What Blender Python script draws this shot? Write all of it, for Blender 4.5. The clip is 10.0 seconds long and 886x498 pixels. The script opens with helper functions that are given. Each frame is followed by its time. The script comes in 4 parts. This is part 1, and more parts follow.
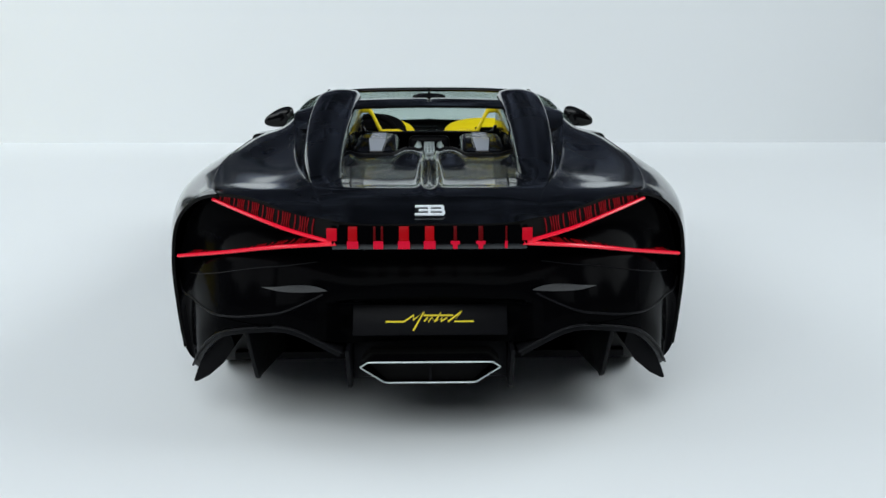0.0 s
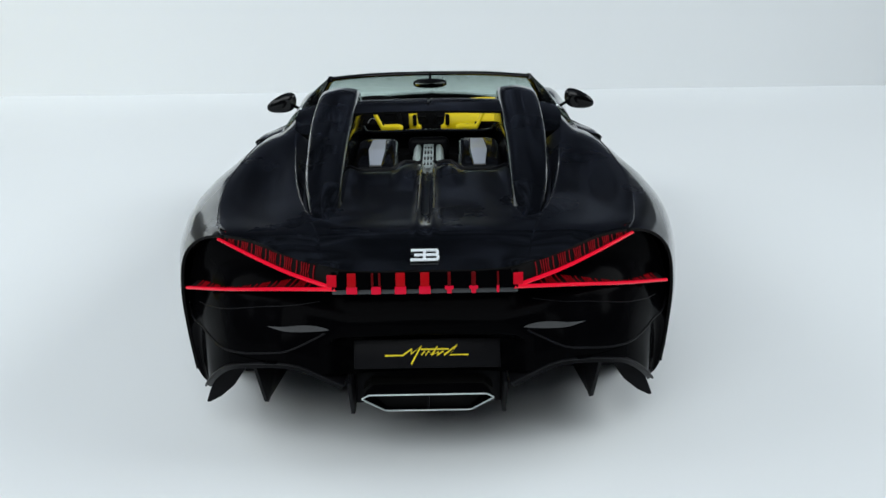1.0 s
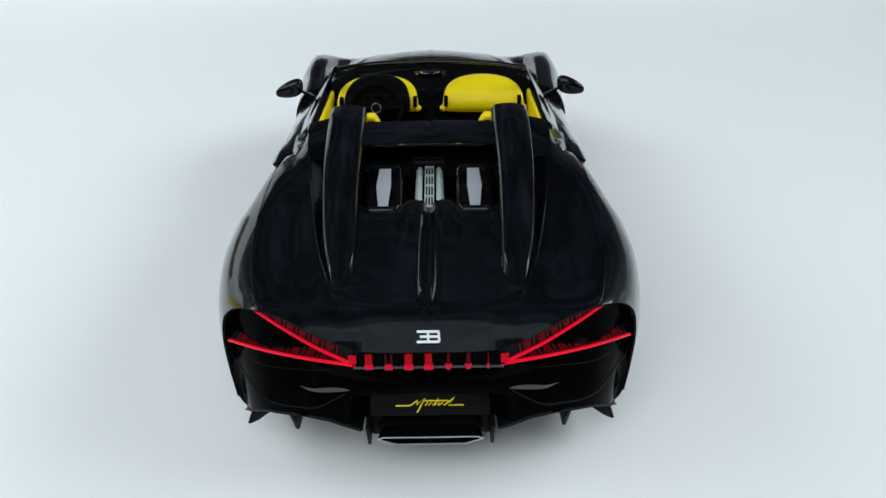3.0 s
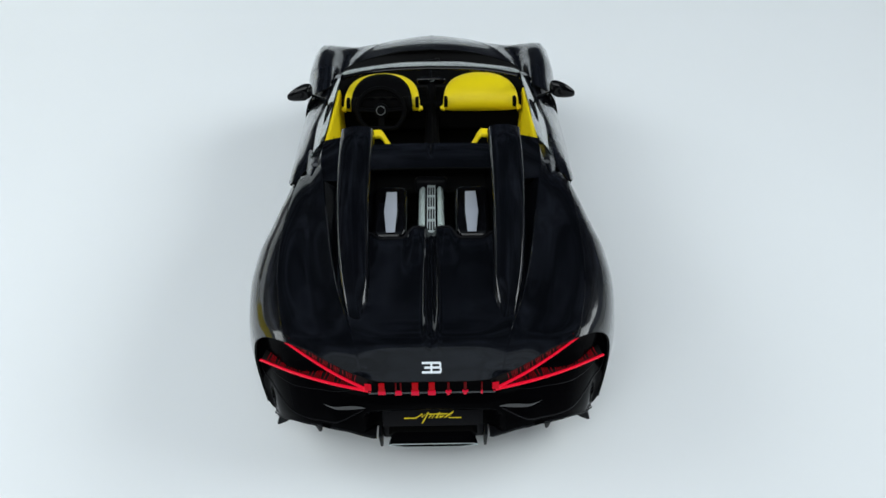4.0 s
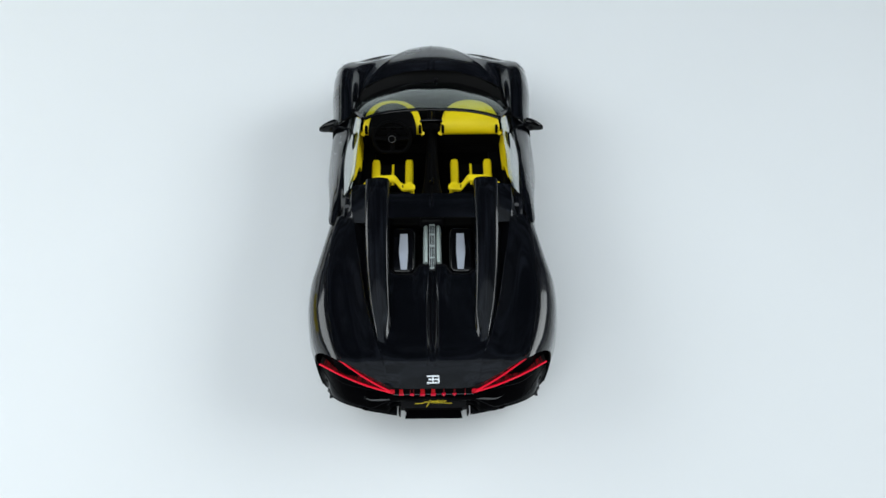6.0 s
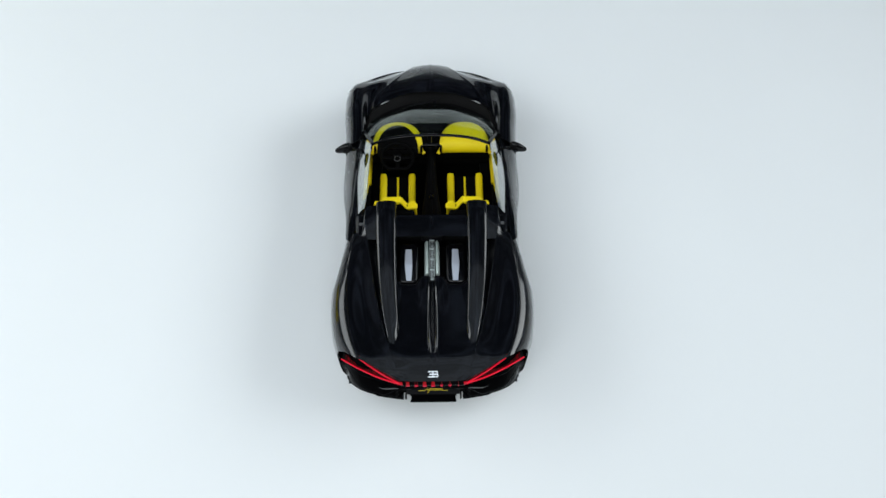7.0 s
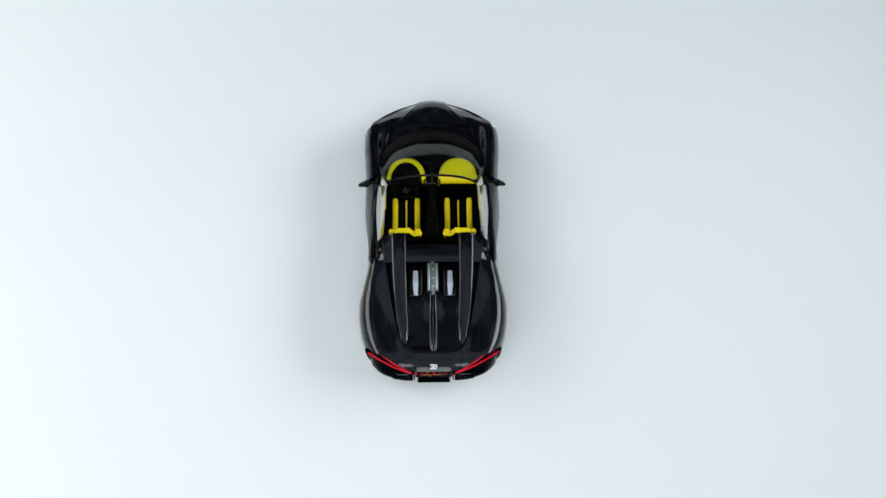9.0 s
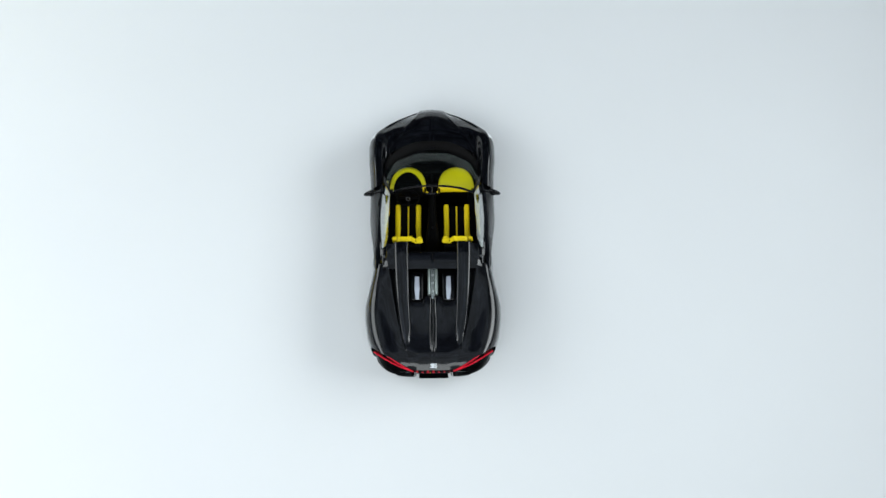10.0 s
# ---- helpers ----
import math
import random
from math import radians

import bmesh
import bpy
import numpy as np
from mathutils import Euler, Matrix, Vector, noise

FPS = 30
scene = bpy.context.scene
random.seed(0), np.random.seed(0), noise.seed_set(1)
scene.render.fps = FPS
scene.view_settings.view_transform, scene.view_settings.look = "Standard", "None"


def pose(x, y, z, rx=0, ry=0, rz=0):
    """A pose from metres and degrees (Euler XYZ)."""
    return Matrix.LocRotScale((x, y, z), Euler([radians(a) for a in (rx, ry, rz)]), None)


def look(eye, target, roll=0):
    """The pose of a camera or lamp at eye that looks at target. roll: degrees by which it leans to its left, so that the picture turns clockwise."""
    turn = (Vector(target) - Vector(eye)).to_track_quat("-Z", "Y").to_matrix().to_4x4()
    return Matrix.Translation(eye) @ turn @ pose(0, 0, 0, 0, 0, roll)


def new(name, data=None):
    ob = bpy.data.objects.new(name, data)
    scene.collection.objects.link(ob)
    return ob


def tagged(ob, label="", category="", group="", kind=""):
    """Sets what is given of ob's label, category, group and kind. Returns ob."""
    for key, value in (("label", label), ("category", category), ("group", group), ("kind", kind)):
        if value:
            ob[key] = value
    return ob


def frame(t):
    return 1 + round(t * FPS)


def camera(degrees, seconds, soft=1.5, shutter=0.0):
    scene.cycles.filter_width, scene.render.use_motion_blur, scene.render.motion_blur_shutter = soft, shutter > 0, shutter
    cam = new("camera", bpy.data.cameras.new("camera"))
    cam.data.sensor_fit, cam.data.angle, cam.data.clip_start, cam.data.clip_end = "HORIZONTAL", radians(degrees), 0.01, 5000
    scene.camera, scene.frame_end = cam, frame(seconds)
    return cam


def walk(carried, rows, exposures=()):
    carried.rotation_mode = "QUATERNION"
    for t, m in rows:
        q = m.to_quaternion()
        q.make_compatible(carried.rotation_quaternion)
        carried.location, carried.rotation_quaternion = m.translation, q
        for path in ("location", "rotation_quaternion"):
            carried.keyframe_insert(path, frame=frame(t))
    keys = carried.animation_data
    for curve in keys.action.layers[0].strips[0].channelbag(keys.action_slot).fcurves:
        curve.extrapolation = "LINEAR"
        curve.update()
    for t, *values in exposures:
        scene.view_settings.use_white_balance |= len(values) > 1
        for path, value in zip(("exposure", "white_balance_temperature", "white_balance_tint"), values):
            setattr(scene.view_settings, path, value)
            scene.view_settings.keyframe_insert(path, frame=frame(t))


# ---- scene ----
# The camera: it starts low behind the car, then rises and tilts down over it.
cam = camera(60.1, 10.0)
ROWS = [
    (0.0, -0.000, -2.348, 1.267, -1.03, -13.46, 0.06),
    (0.5, 0.033, -2.361, 1.476, -0.64, -16.40, 0.54),
    (1.0, 0.053, -2.352, 1.654, -0.46, -18.89, 0.85),
    (1.5, 0.060, -2.363, 1.841, -0.37, -21.26, 0.85),
    (2.0, 0.047, -2.378, 2.102, -0.59, -24.50, 0.70),
    (2.5, 0.038, -2.406, 2.356, -0.74, -27.26, 0.57),
    (3.0, 0.048, -2.449, 2.645, -0.65, -30.00, 0.56),
    (4.5, 0.044, -2.648, 3.892, -0.77, -39.75, 0.47),
    (5.0, 0.044, -2.774, 4.415, -0.73, -42.58, 0.30),
    (5.5, 0.038, -2.904, 5.023, -0.79, -45.52, 0.17),
    (7.0, 0.011, -3.290, 7.209, -0.92, -53.41, -0.25),
    (7.5, 0.006, -3.448, 8.129, -0.86, -55.70, -0.30),
    (8.0, 0.009, -3.538, 9.020, -0.82, -57.80, -0.35),
    (8.5, 0.013, -3.497, 9.751, -0.81, -59.85, -0.36),
    (9.0, 0.020, -3.377, 10.398, -0.81, -61.80, -0.33),
    (9.5, 0.036, -3.233, 10.977, -0.80, -63.59, -0.28),
    (10.0, 0.054, -3.093, 11.579, -0.70, -65.26, -0.25),
]
walk(cam, [(t, pose(x, y, z, 90 + pitch, roll, yaw)) for t, x, y, z, yaw, pitch, roll in ROWS])

# ---- light: white photo studio, unseen soft boxes added under a dark hall roof ----
world = bpy.data.worlds.new("world")
world.use_nodes = True
scene.world = world
world.node_tree.nodes["Background"].inputs[0].default_value = (0.80, 0.90, 1.0, 1)
world.node_tree.nodes["Background"].inputs[1].default_value = 0.02
scene.view_settings.exposure = 0.0


def unseen_soft_box(at, to, wide, high, watts, tint=(0.91, 0.978, 1.0), spread=180):
    d = bpy.data.lights.new("unseen_soft_box", "AREA")
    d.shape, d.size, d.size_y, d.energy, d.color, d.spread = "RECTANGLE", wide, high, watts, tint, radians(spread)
    ob = new("unseen_soft_box", d)
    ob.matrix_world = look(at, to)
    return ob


# Area lamps out of view, placed and powered for the floor's brightness.
unseen_soft_box((-15.5, 3.5, 11.5), (-5.0, 5.5, 0), 17, 8, 1550)
unseen_soft_box((15.5, 3.5, 11.5), (-9.0, 5.5, 0), 17, 8, 970, spread=105)
unseen_soft_box((-5.5, -11.0, 13.5), (-5.0, 4.0, 0), 20, 10, 2300)
# Overhead fill, added to soften floor shadows and tint the deck's reflections.
unseen_soft_box((0, -1.5, 17.8), (0, -1.5, 0), 26, 13, 330, (0.80, 0.92, 1.0))


# ---- materials ----
def node_mat(name):
    m = bpy.data.materials.new(name)
    m.use_nodes = True
    nt = m.node_tree
    return m, nt, nt.nodes["Principled BSDF"]


def plain(name, rgb, rough=0.5, metal=0.0, coat=0.0, vary=0.0, scale=8.0, bump=0.0, bump_scale=200.0, spec=0.5, coat_rough=0.03, coat_ior=1.5):
    """A surface with a base colour, a slow variation of colour and gloss, and a fine relief."""
    m, nt, b = node_mat(name)
    b.inputs["Base Color"].default_value = (*rgb, 1)
    b.inputs["Roughness"].default_value = rough
    b.inputs["Metallic"].default_value = metal
    b.inputs["Coat Weight"].default_value = coat
    b.inputs["Coat Roughness"].default_value = coat_rough
    b.inputs["Coat IOR"].default_value = coat_ior
    b.inputs["Specular IOR Level"].default_value = spec
    tc = nt.nodes.new("ShaderNodeTexCoord")
    if vary:
        n = nt.nodes.new("ShaderNodeTexNoise")
        n.inputs["Scale"].default_value, n.inputs["Detail"].default_value = scale, 6
        nt.links.new(tc.outputs["Object"], n.inputs["Vector"])
        mix = nt.nodes.new("ShaderNodeMix")
        mix.data_type = "RGBA"
        mix.inputs["A"].default_value = (*[c * (1 - vary) for c in rgb], 1)
        mix.inputs["B"].default_value = (*[min(1, c * (1 + vary)) for c in rgb], 1)
        nt.links.new(n.outputs["Fac"], mix.inputs["Factor"])
        nt.links.new(mix.outputs["Result"], b.inputs["Base Color"])
        r = nt.nodes.new("ShaderNodeMapRange")
        r.inputs["To Min"].default_value, r.inputs["To Max"].default_value = rough * (1 - vary), min(1, rough * (1 + vary))
        nt.links.new(n.outputs["Fac"], r.inputs["Value"])
        nt.links.new(r.outputs["Result"], b.inputs["Roughness"])
    if bump:
        n2 = nt.nodes.new("ShaderNodeTexNoise")
        n2.inputs["Scale"].default_value, n2.inputs["Detail"].default_value = bump_scale, 3
        nt.links.new(tc.outputs["Object"], n2.inputs["Vector"])
        bp = nt.nodes.new("ShaderNodeBump")
        bp.inputs["Strength"].default_value, bp.inputs["Distance"].default_value = bump, 0.002
        nt.links.new(n2.outputs["Fac"], bp.inputs["Height"])
        nt.links.new(bp.outputs["Normal"], b.inputs["Normal"])
    return m


def lit(name, rgb, strength, base=(0.3, 0.0, 0.01), spec=0.1, rough=0.4):
    m, nt, b = node_mat(name)
    b.inputs["Base Color"].default_value = (*base, 1)
    b.inputs["Roughness"].default_value = rough
    b.inputs["Specular IOR Level"].default_value = spec
    b.inputs["Emission Color"].default_value = (*rgb, 1)
    b.inputs["Emission Strength"].default_value = strength
    return m


def pane(name, tint, gloss=0.03, steep=4.0):
    """Thin glass: tinted, with a mirror-like gloss that grows at grazing angles."""
    m = bpy.data.materials.new(name)
    m.use_nodes = True
    nt = m.node_tree
    nt.nodes.remove(nt.nodes["Principled BSDF"])
    out = nt.nodes["Material Output"]
    tr, gl, fr, mix = (nt.nodes.new("ShaderNode" + k) for k in ("BsdfTransparent", "BsdfGlossy", "LayerWeight", "MixShader"))
    tr.inputs["Color"].default_value = (*tint, 1)
    gl.inputs["Roughness"].default_value = 0.02
    power = nt.nodes.new("ShaderNodeMath")
    power.operation, power.inputs[1].default_value = "POWER", steep
    base = nt.nodes.new("ShaderNodeMapRange")
    base.inputs["To Min"].default_value, base.inputs["To Max"].default_value = gloss, 0.8
    fr.inputs["Blend"].default_value = 0.5
    nt.links.new(fr.outputs["Facing"], power.inputs[0])
    nt.links.new(power.outputs[0], base.inputs["Value"])
    nt.links.new(base.outputs[0], mix.inputs[0])
    nt.links.new(tr.outputs[0], mix.inputs[1])
    nt.links.new(gl.outputs[0], mix.inputs[2])
    nt.links.new(mix.outputs[0], out.inputs["Surface"])
    return m


PAINT = plain("black_paint", (0.0014, 0.0017, 0.0026), 0.28, coat=1.0, vary=0.12, scale=3.0, spec=0.08, coat_rough=0.07, coat_ior=1.5)
FASCIA = plain("black_rear_panel", (0.0012, 0.0012, 0.0015), 0.14, vary=0.1, spec=0.008)
GLOSS = plain("gloss_black_trim", (0.002, 0.002, 0.0025), 0.12, vary=0.1, spec=0.22)
# Extra gloss, used only for the rear panel's highlight streak.
SILK = plain("highlight_gloss_black", (0.004, 0.004, 0.005), 0.16, vary=0.05, spec=0.8)
CARBON = plain("satin_carbon", (0.005, 0.005, 0.006), 0.42, vary=0.2, scale=30, bump=0.15, bump_scale=300, spec=0.06)
VOID = plain("dark_inner_panel", (0.003, 0.003, 0.003), 0.7, vary=0.2, spec=0.1)
HIDE = plain("black_leather", (0.0018, 0.0018, 0.0021), 0.68, vary=0.2, scale=20, bump=0.5, bump_scale=350, spec=0.035)
YELLOW = plain("yellow_leather", (0.82, 0.625, 0.004), 0.5, vary=0.06, scale=6, bump=0.35, bump_scale=350, spec=0.3)
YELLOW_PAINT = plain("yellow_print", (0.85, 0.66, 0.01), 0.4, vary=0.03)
PALE = plain("pale_satin_metal", (0.74, 0.78, 0.86), 0.24, metal=0.62, vary=0.04)
BRUSHED = plain("satin_aluminium", (0.54, 0.60, 0.60), 0.35, metal=0.4, vary=0.08)
ENGINE = plain("grey_green_metal", (0.50, 0.58, 0.55), 0.3, metal=0.4, vary=0.15, scale=40)
SATIN = plain("dull_grey_metal", (0.16, 0.165, 0.17), 0.4, metal=0.5, vary=0.05)
BADGE = plain("white_metal_badge", (0.80, 0.84, 0.88), 0.3, metal=0.2, vary=0.03)
TYRE = plain("black_rubber", (0.012, 0.012, 0.012), 0.75, vary=0.2, bump=0.3)
MIRROR = plain("mirror_silver", (0.80, 0.82, 0.82), 0.03, metal=1.0)
LIP = plain("grey_gloss_lip", (0.030, 0.033, 0.036), 0.22, vary=0.08, spec=0.4)
LENS = plain("white_lamp_lens", (0.80, 0.82, 0.84), 0.12, vary=0.05, coat=0.5)
RED = lit("red_lamp", (1.0, 0.008, 0.034), 0.56, (0.2, 0.0, 0.01), 0.5, 0.2)
# Next two glow as red reflections on the ledge, not as lamps.
RED_DIM = lit("dim_red_reflection", (1.0, 0.004, 0.01), 0.055, (0.03, 0.0, 0.001))
RED_GLOW = lit("bright_red_reflection", (1.0, 0.003, 0.008), 0.27, (0.05, 0.0, 0.002))
RED_COMB = lit("comb_red_lamp", (1.0, 0.006, 0.02), 0.15, (0.05, 0.0, 0.002))
RED_SOFT = lit("soft_red_lamp", (1.0, 0.008, 0.02), 0.20)
RED_MID = lit("red_block_lamp", (1.0, 0.010, 0.05), 0.40, (0.15, 0.0, 0.01))
GLASS = pane("tinted_glass", (0.78, 0.86, 0.83), 0.008, 4.5)
SIDE_GLASS = pane("side_glass", (0.82, 0.91, 0.87), 0.30, 1.4)
FLOOR = plain("white_studio_floor", (0.80, 0.82, 0.83), 0.55, vary=0.02, scale=0.35, bump=0.04, bump_scale=40, spec=0.25)
WALL = plain("white_studio_wall", (0.77, 0.785, 0.795), 0.8, vary=0.02, scale=0.3, spec=0.2)
def mottled(name, low, high, scale):
    """Matt surface with large soft patches, light and dark, reflected in the paint as clouds."""
    m, nt, b = node_mat(name)
    b.inputs["Roughness"].default_value = 0.95
    b.inputs["Specular IOR Level"].default_value = 0.1
    tc, n, ramp = (nt.nodes.new("ShaderNode" + k) for k in ("TexCoord", "TexNoise", "ValToRGB"))
    n.inputs["Scale"].default_value, n.inputs["Detail"].default_value, n.inputs["Roughness"].default_value = scale, 7, 0.62
    n.inputs["Distortion"].default_value = 0.6
    ramp.color_ramp.elements[0].position, ramp.color_ramp.elements[0].color = 0.42, (*low, 1)
    ramp.color_ramp.elements[1].position, ramp.color_ramp.elements[1].color = 0.72, (*high, 1)
    nt.links.new(tc.outputs["Object"], n.inputs["Vector"])
    nt.links.new(n.outputs["Fac"], ramp.inputs["Fac"])
    nt.links.new(ramp.outputs["Color"], b.inputs["Base Color"])
    return m


# Patches stand in for clouded light in the paint's reflections.
CLOUD = mottled("cloud_for_reflection", (0.03, 0.034, 0.044), (0.58, 0.64, 0.82), 0.16)
DUSK = mottled("dusk_for_reflection", (0.02, 0.022, 0.03), (0.33, 0.37, 0.50), 0.22)
DARK = plain("dark_hall_cloth", (0.012, 0.0125, 0.014), 0.9, vary=0.25, scale=0.4, spec=0.1)


# ---- building helpers ----
def curve(*knots):
    """A smooth curve through (place, value) knots, flat past its ends."""
    ks = np.array([k[0] for k in knots], float)
    vs = np.array([k[1] for k in knots], float)
    d = np.diff(vs) / np.diff(ks)
    m = np.concatenate([[d[0]], (d[1:] + d[:-1]) / 2, [d[-1]]])
    m[1:-1][d[1:] * d[:-1] <= 0] = 0

    def at(q):
        q = min(max(q, ks[0]), ks[-1])
        i = int(min(np.searchsorted(ks, q, "right") - 1, len(ks) - 2))
        h = ks[i + 1] - ks[i]
        t = (q - ks[i]) / h
        return float((2 * t**3 - 3 * t**2 + 1) * vs[i] + (t**3 - 2 * t**2 + t) * h * m[i] + (3 * t**2 - 2 * t**3) * vs[i + 1] + (t**3 - t**2) * h * m[i + 1])
    return at


def spline(points, k):
    """A point at the index k on a smooth line through the points."""
    n = len(points)
    i = min(int(k), n - 2)
    t = k - i
    p1, p2 = np.array(points[i], float), np.array(points[i + 1], float)
    p0 = np.array(points[i - 1], float) if i else 2 * p1 - p2
    p3 = np.array(points[i + 2], float) if i + 2 < n else 2 * p2 - p1
    return 0.5 * (2 * p1 + (p2 - p0) * t + (2 * p0 - 5 * p1 + 4 * p2 - p3) * t * t + (3 * p1 - p0 - 3 * p2 + p3) * t**3)


def step(a, b, q):
    t = min(max((q - a) / (b - a), 0), 1)
    return t * t * (3 - 2 * t)


def bump(q, mid, wide):
    return math.exp(-((q - mid) / wide) ** 2)


def sheet(fn, nu, nv, wrap=False):
    """A bmesh grid of fn(u, v), u and v from 0 to 1; wrap closes it along v."""
    bm = bmesh.new()
    vs = [[bm.verts.new(fn(i / nu, j / nv)) for j in range(nv + (0 if wrap else 1))] for i in range(nu + 1)]
    m = len(vs[0])
    for i in range(nu):
        for j in range(nv):
            bm.faces.new((vs[i][j], vs[i][(j + 1) % m], vs[i + 1][(j + 1) % m], vs[i + 1][j]))
    return bm


def capped(bm):
    """Fills the open ends of a closed-round sheet."""
    bmesh.ops.holes_fill(bm, edges=[e for e in bm.edges if e.is_boundary])
    return bm


def box(x0, x1, y0, y1, z0, z1, bevel=0.0, seg=2, m=None):
    bm = bmesh.new()
    bmesh.ops.create_cube(bm, size=1, matrix=Matrix.Translation(((x0 + x1) / 2, (y0 + y1) / 2, (z0 + z1) / 2)) @ Matrix.Diagonal((x1 - x0, y1 - y0, z1 - z0, 1)))
    if bevel:
        bmesh.ops.bevel(bm, geom=bm.edges[:], offset=bevel, segments=seg, affect="EDGES", profile=0.5)
    if m is not None:
        bmesh.ops.transform(bm, matrix=m, verts=bm.verts[:])
    return bm


def tube(points, radius, sides=8, closed=False, flat=1.0):
    """A round bar along a line of points; radius may be a function of 0..1."""
    n = len(points)
    pts = [Vector(p) for p in points]
    rad = radius if callable(radius) else (lambda q: radius)

    def fn(u, v):
        i = round(u * (n if closed else n - 1))
        p = pts[i % n]
        a = pts[(i + 1) % n] if closed or i + 1 < n else p
        b = pts[(i - 1) % n] if closed or i > 0 else p
        q = (a - b).normalized().to_track_quat("Z", "Y")
        ang = 2 * math.pi * v
        return p + q @ Vector((math.cos(ang) * rad(u), math.sin(ang) * rad(u) * flat, 0))
    bm = sheet(fn, n if closed else n - 1, sides, wrap=True)
    if closed:
        bmesh.ops.remove_doubles(bm, verts=bm.verts[:], dist=1e-5)
        return bm
    return capped(bm)


def prism(outline, axis, lo, hi, bevel=0.0):
    """An outline of (a, b) pairs pushed from lo to hi along an axis (a, b are the other two, in order)."""
    bm = bmesh.new()
    k = "xyz".index(axis)

    def place(a, b, c):
        q = [a, b]
        q.insert(k, c)
        return q
    low = [bm.verts.new(place(a, b, lo)) for a, b in outline]
    top = [bm.verts.new(place(a, b, hi)) for a, b in outline]
    bm.faces.new(low)
    bm.faces.new(top)
    n = len(outline)
    for i in range(n):
        bm.faces.new((low[i], low[(i + 1) % n], top[(i + 1) % n], top[i]))
    bmesh.ops.recalc_face_normals(bm, faces=bm.faces[:])
    if bevel:
        bmesh.ops.bevel(bm, geom=bm.edges[:], offset=bevel, segments=2, affect="EDGES", profile=0.5)
    return bm


def flip(bm, s):
    """The bmesh mirrored to the other side where s is -1."""
    if s < 0:
        bmesh.ops.scale(bm, vec=(-1, 1, 1), verts=bm.verts[:])
        bmesh.ops.reverse_faces(bm, faces=bm.faces[:])
    return bm


def part(name, bm, material, parent=None, label="", solid=0.0, crease=0.7):
    for f in bm.faces:
        f.smooth = True
    for e in bm.edges:
        if e.calc_face_angle(0) > crease or (solid and e.is_boundary):
            e.smooth = False
    me = bpy.data.meshes.new(name)
    bm.to_mesh(me)
    bm.free()
    me.materials.append(material)
    ob = new(name, me)
    if parent is not None:
        ob.parent = parent
    if label:
        ob["label"] = label
    if solid:
        md = ob.modifiers.new("thickness", "SOLIDIFY")
        me.materials.append(VOID)
        md.material_offset_rim = 1 if material is PAINT else 0
        md.thickness, md.offset = abs(solid), -1 if solid > 0 else 1
    return ob


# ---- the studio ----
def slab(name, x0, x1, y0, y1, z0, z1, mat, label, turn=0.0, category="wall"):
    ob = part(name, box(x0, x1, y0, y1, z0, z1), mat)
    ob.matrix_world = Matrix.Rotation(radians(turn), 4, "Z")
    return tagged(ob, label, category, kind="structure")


slab("floor", -22, 22, -18, 29.7, -0.2, 0.0, FLOOR, "smooth white painted studio floor", category="floor")
slab("wall_north", -5.5, 21, 10.70, 11.0, 0.0, 2.45, WALL, "plain white studio wall behind the car", turn=-1.35)
# Height above the view is added so the left fender reflects white.
slab("wall_north_tall", -21, -5.5, 10.70, 11.0, 0.0, 6.0, WALL, "plain white studio wall behind the car, raised out of view for white reflections", turn=-1.35)
# Side walls out of view, added so the body sides reflect white.
slab("wall_left", -13.3, -13.0, -14, 10.3, 0.0, 2.75, WALL, "plain white side wall out of view, added for reflections in the body sides")
slab("wall_right", 13.0, 13.3, -14, 10.3, 0.0, 2.75, WALL, "plain white side wall out of view, added for reflections in the body sides")
# Unseen hall walls and ceiling, added and toned for the paint's reflections.
slab("wall_far", -22, 22, 29.7, 30, 0, 18, DUSK, "dark mottled cloth out of view behind the white wall, added for reflections")
slab("wall_west", -22.3, -22, -18, 29.7, 0, 18, CLOUD, "mottled blue-grey side wall out of view, added for clouded reflections")
slab("wall_east", 22, 22.3, -18, 29.7, 0, 18, CLOUD, "mottled blue-grey side wall out of view, added for clouded reflections")
slab("wall_south", -22, 22, -18.3, -18, 0, 18, DARK, "dark cloth wall behind the camera")
slab("ceiling", -22.3, 22.3, -18.3, 5.5, 18, 18.3, CLOUD, "mottled blue-grey ceiling out of view, added for clouded reflections", category="ceiling")
# Darker strip, put in so the tail reflects less light.
slab("dark_ceiling_strip", -22.3, 22.3, 5.5, 14, 18, 18.3, DUSK, "dark mottled ceiling strip out of view, added to darken reflections", category="ceiling")
slab("ceiling_far", -22.3, 22.3, 14, 30, 18, 18.3, CLOUD, "mottled blue-grey ceiling out of view, added for clouded reflections", category="ceiling")

# Unseen yellow board, added for the golden streak reflected in the left fender.
tagged(part("yellow_reflection_board", box(-12.9, -12.84, 4.6, 8.6, 0.0, 3.7, 0.01), YELLOW_PAINT), "tall plain yellow board out of view before the white side wall, added for the streak reflected in the fender", "board")

# Unseen dark panel, added so the left fender reflects a black crescent.
banner = tagged(part("dark_reflection_panel", box(-12.9, -7.6, 10.63, 10.695, 1.3, 3.3, 0.01), DARK), "long dark panel out of view on the white wall, added for the black crescent reflected in the fender", "banner")
banner.matrix_world = Matrix.Rotation(radians(-1.35), 4, "Z")

# ---- the car ----
car = tagged(new("sports_car"), "gloss black open two-seat sports car with yellow leather cabin", "car")

# Lines of the rear body, along y from the tail.
FAIR_IN = curve((0.30, 0.322), (0.45, 0.328), (0.6, 0.336), (0.9, 0.347), (1.2, 0.353), (1.5, 0.356), (1.84, 0.360))
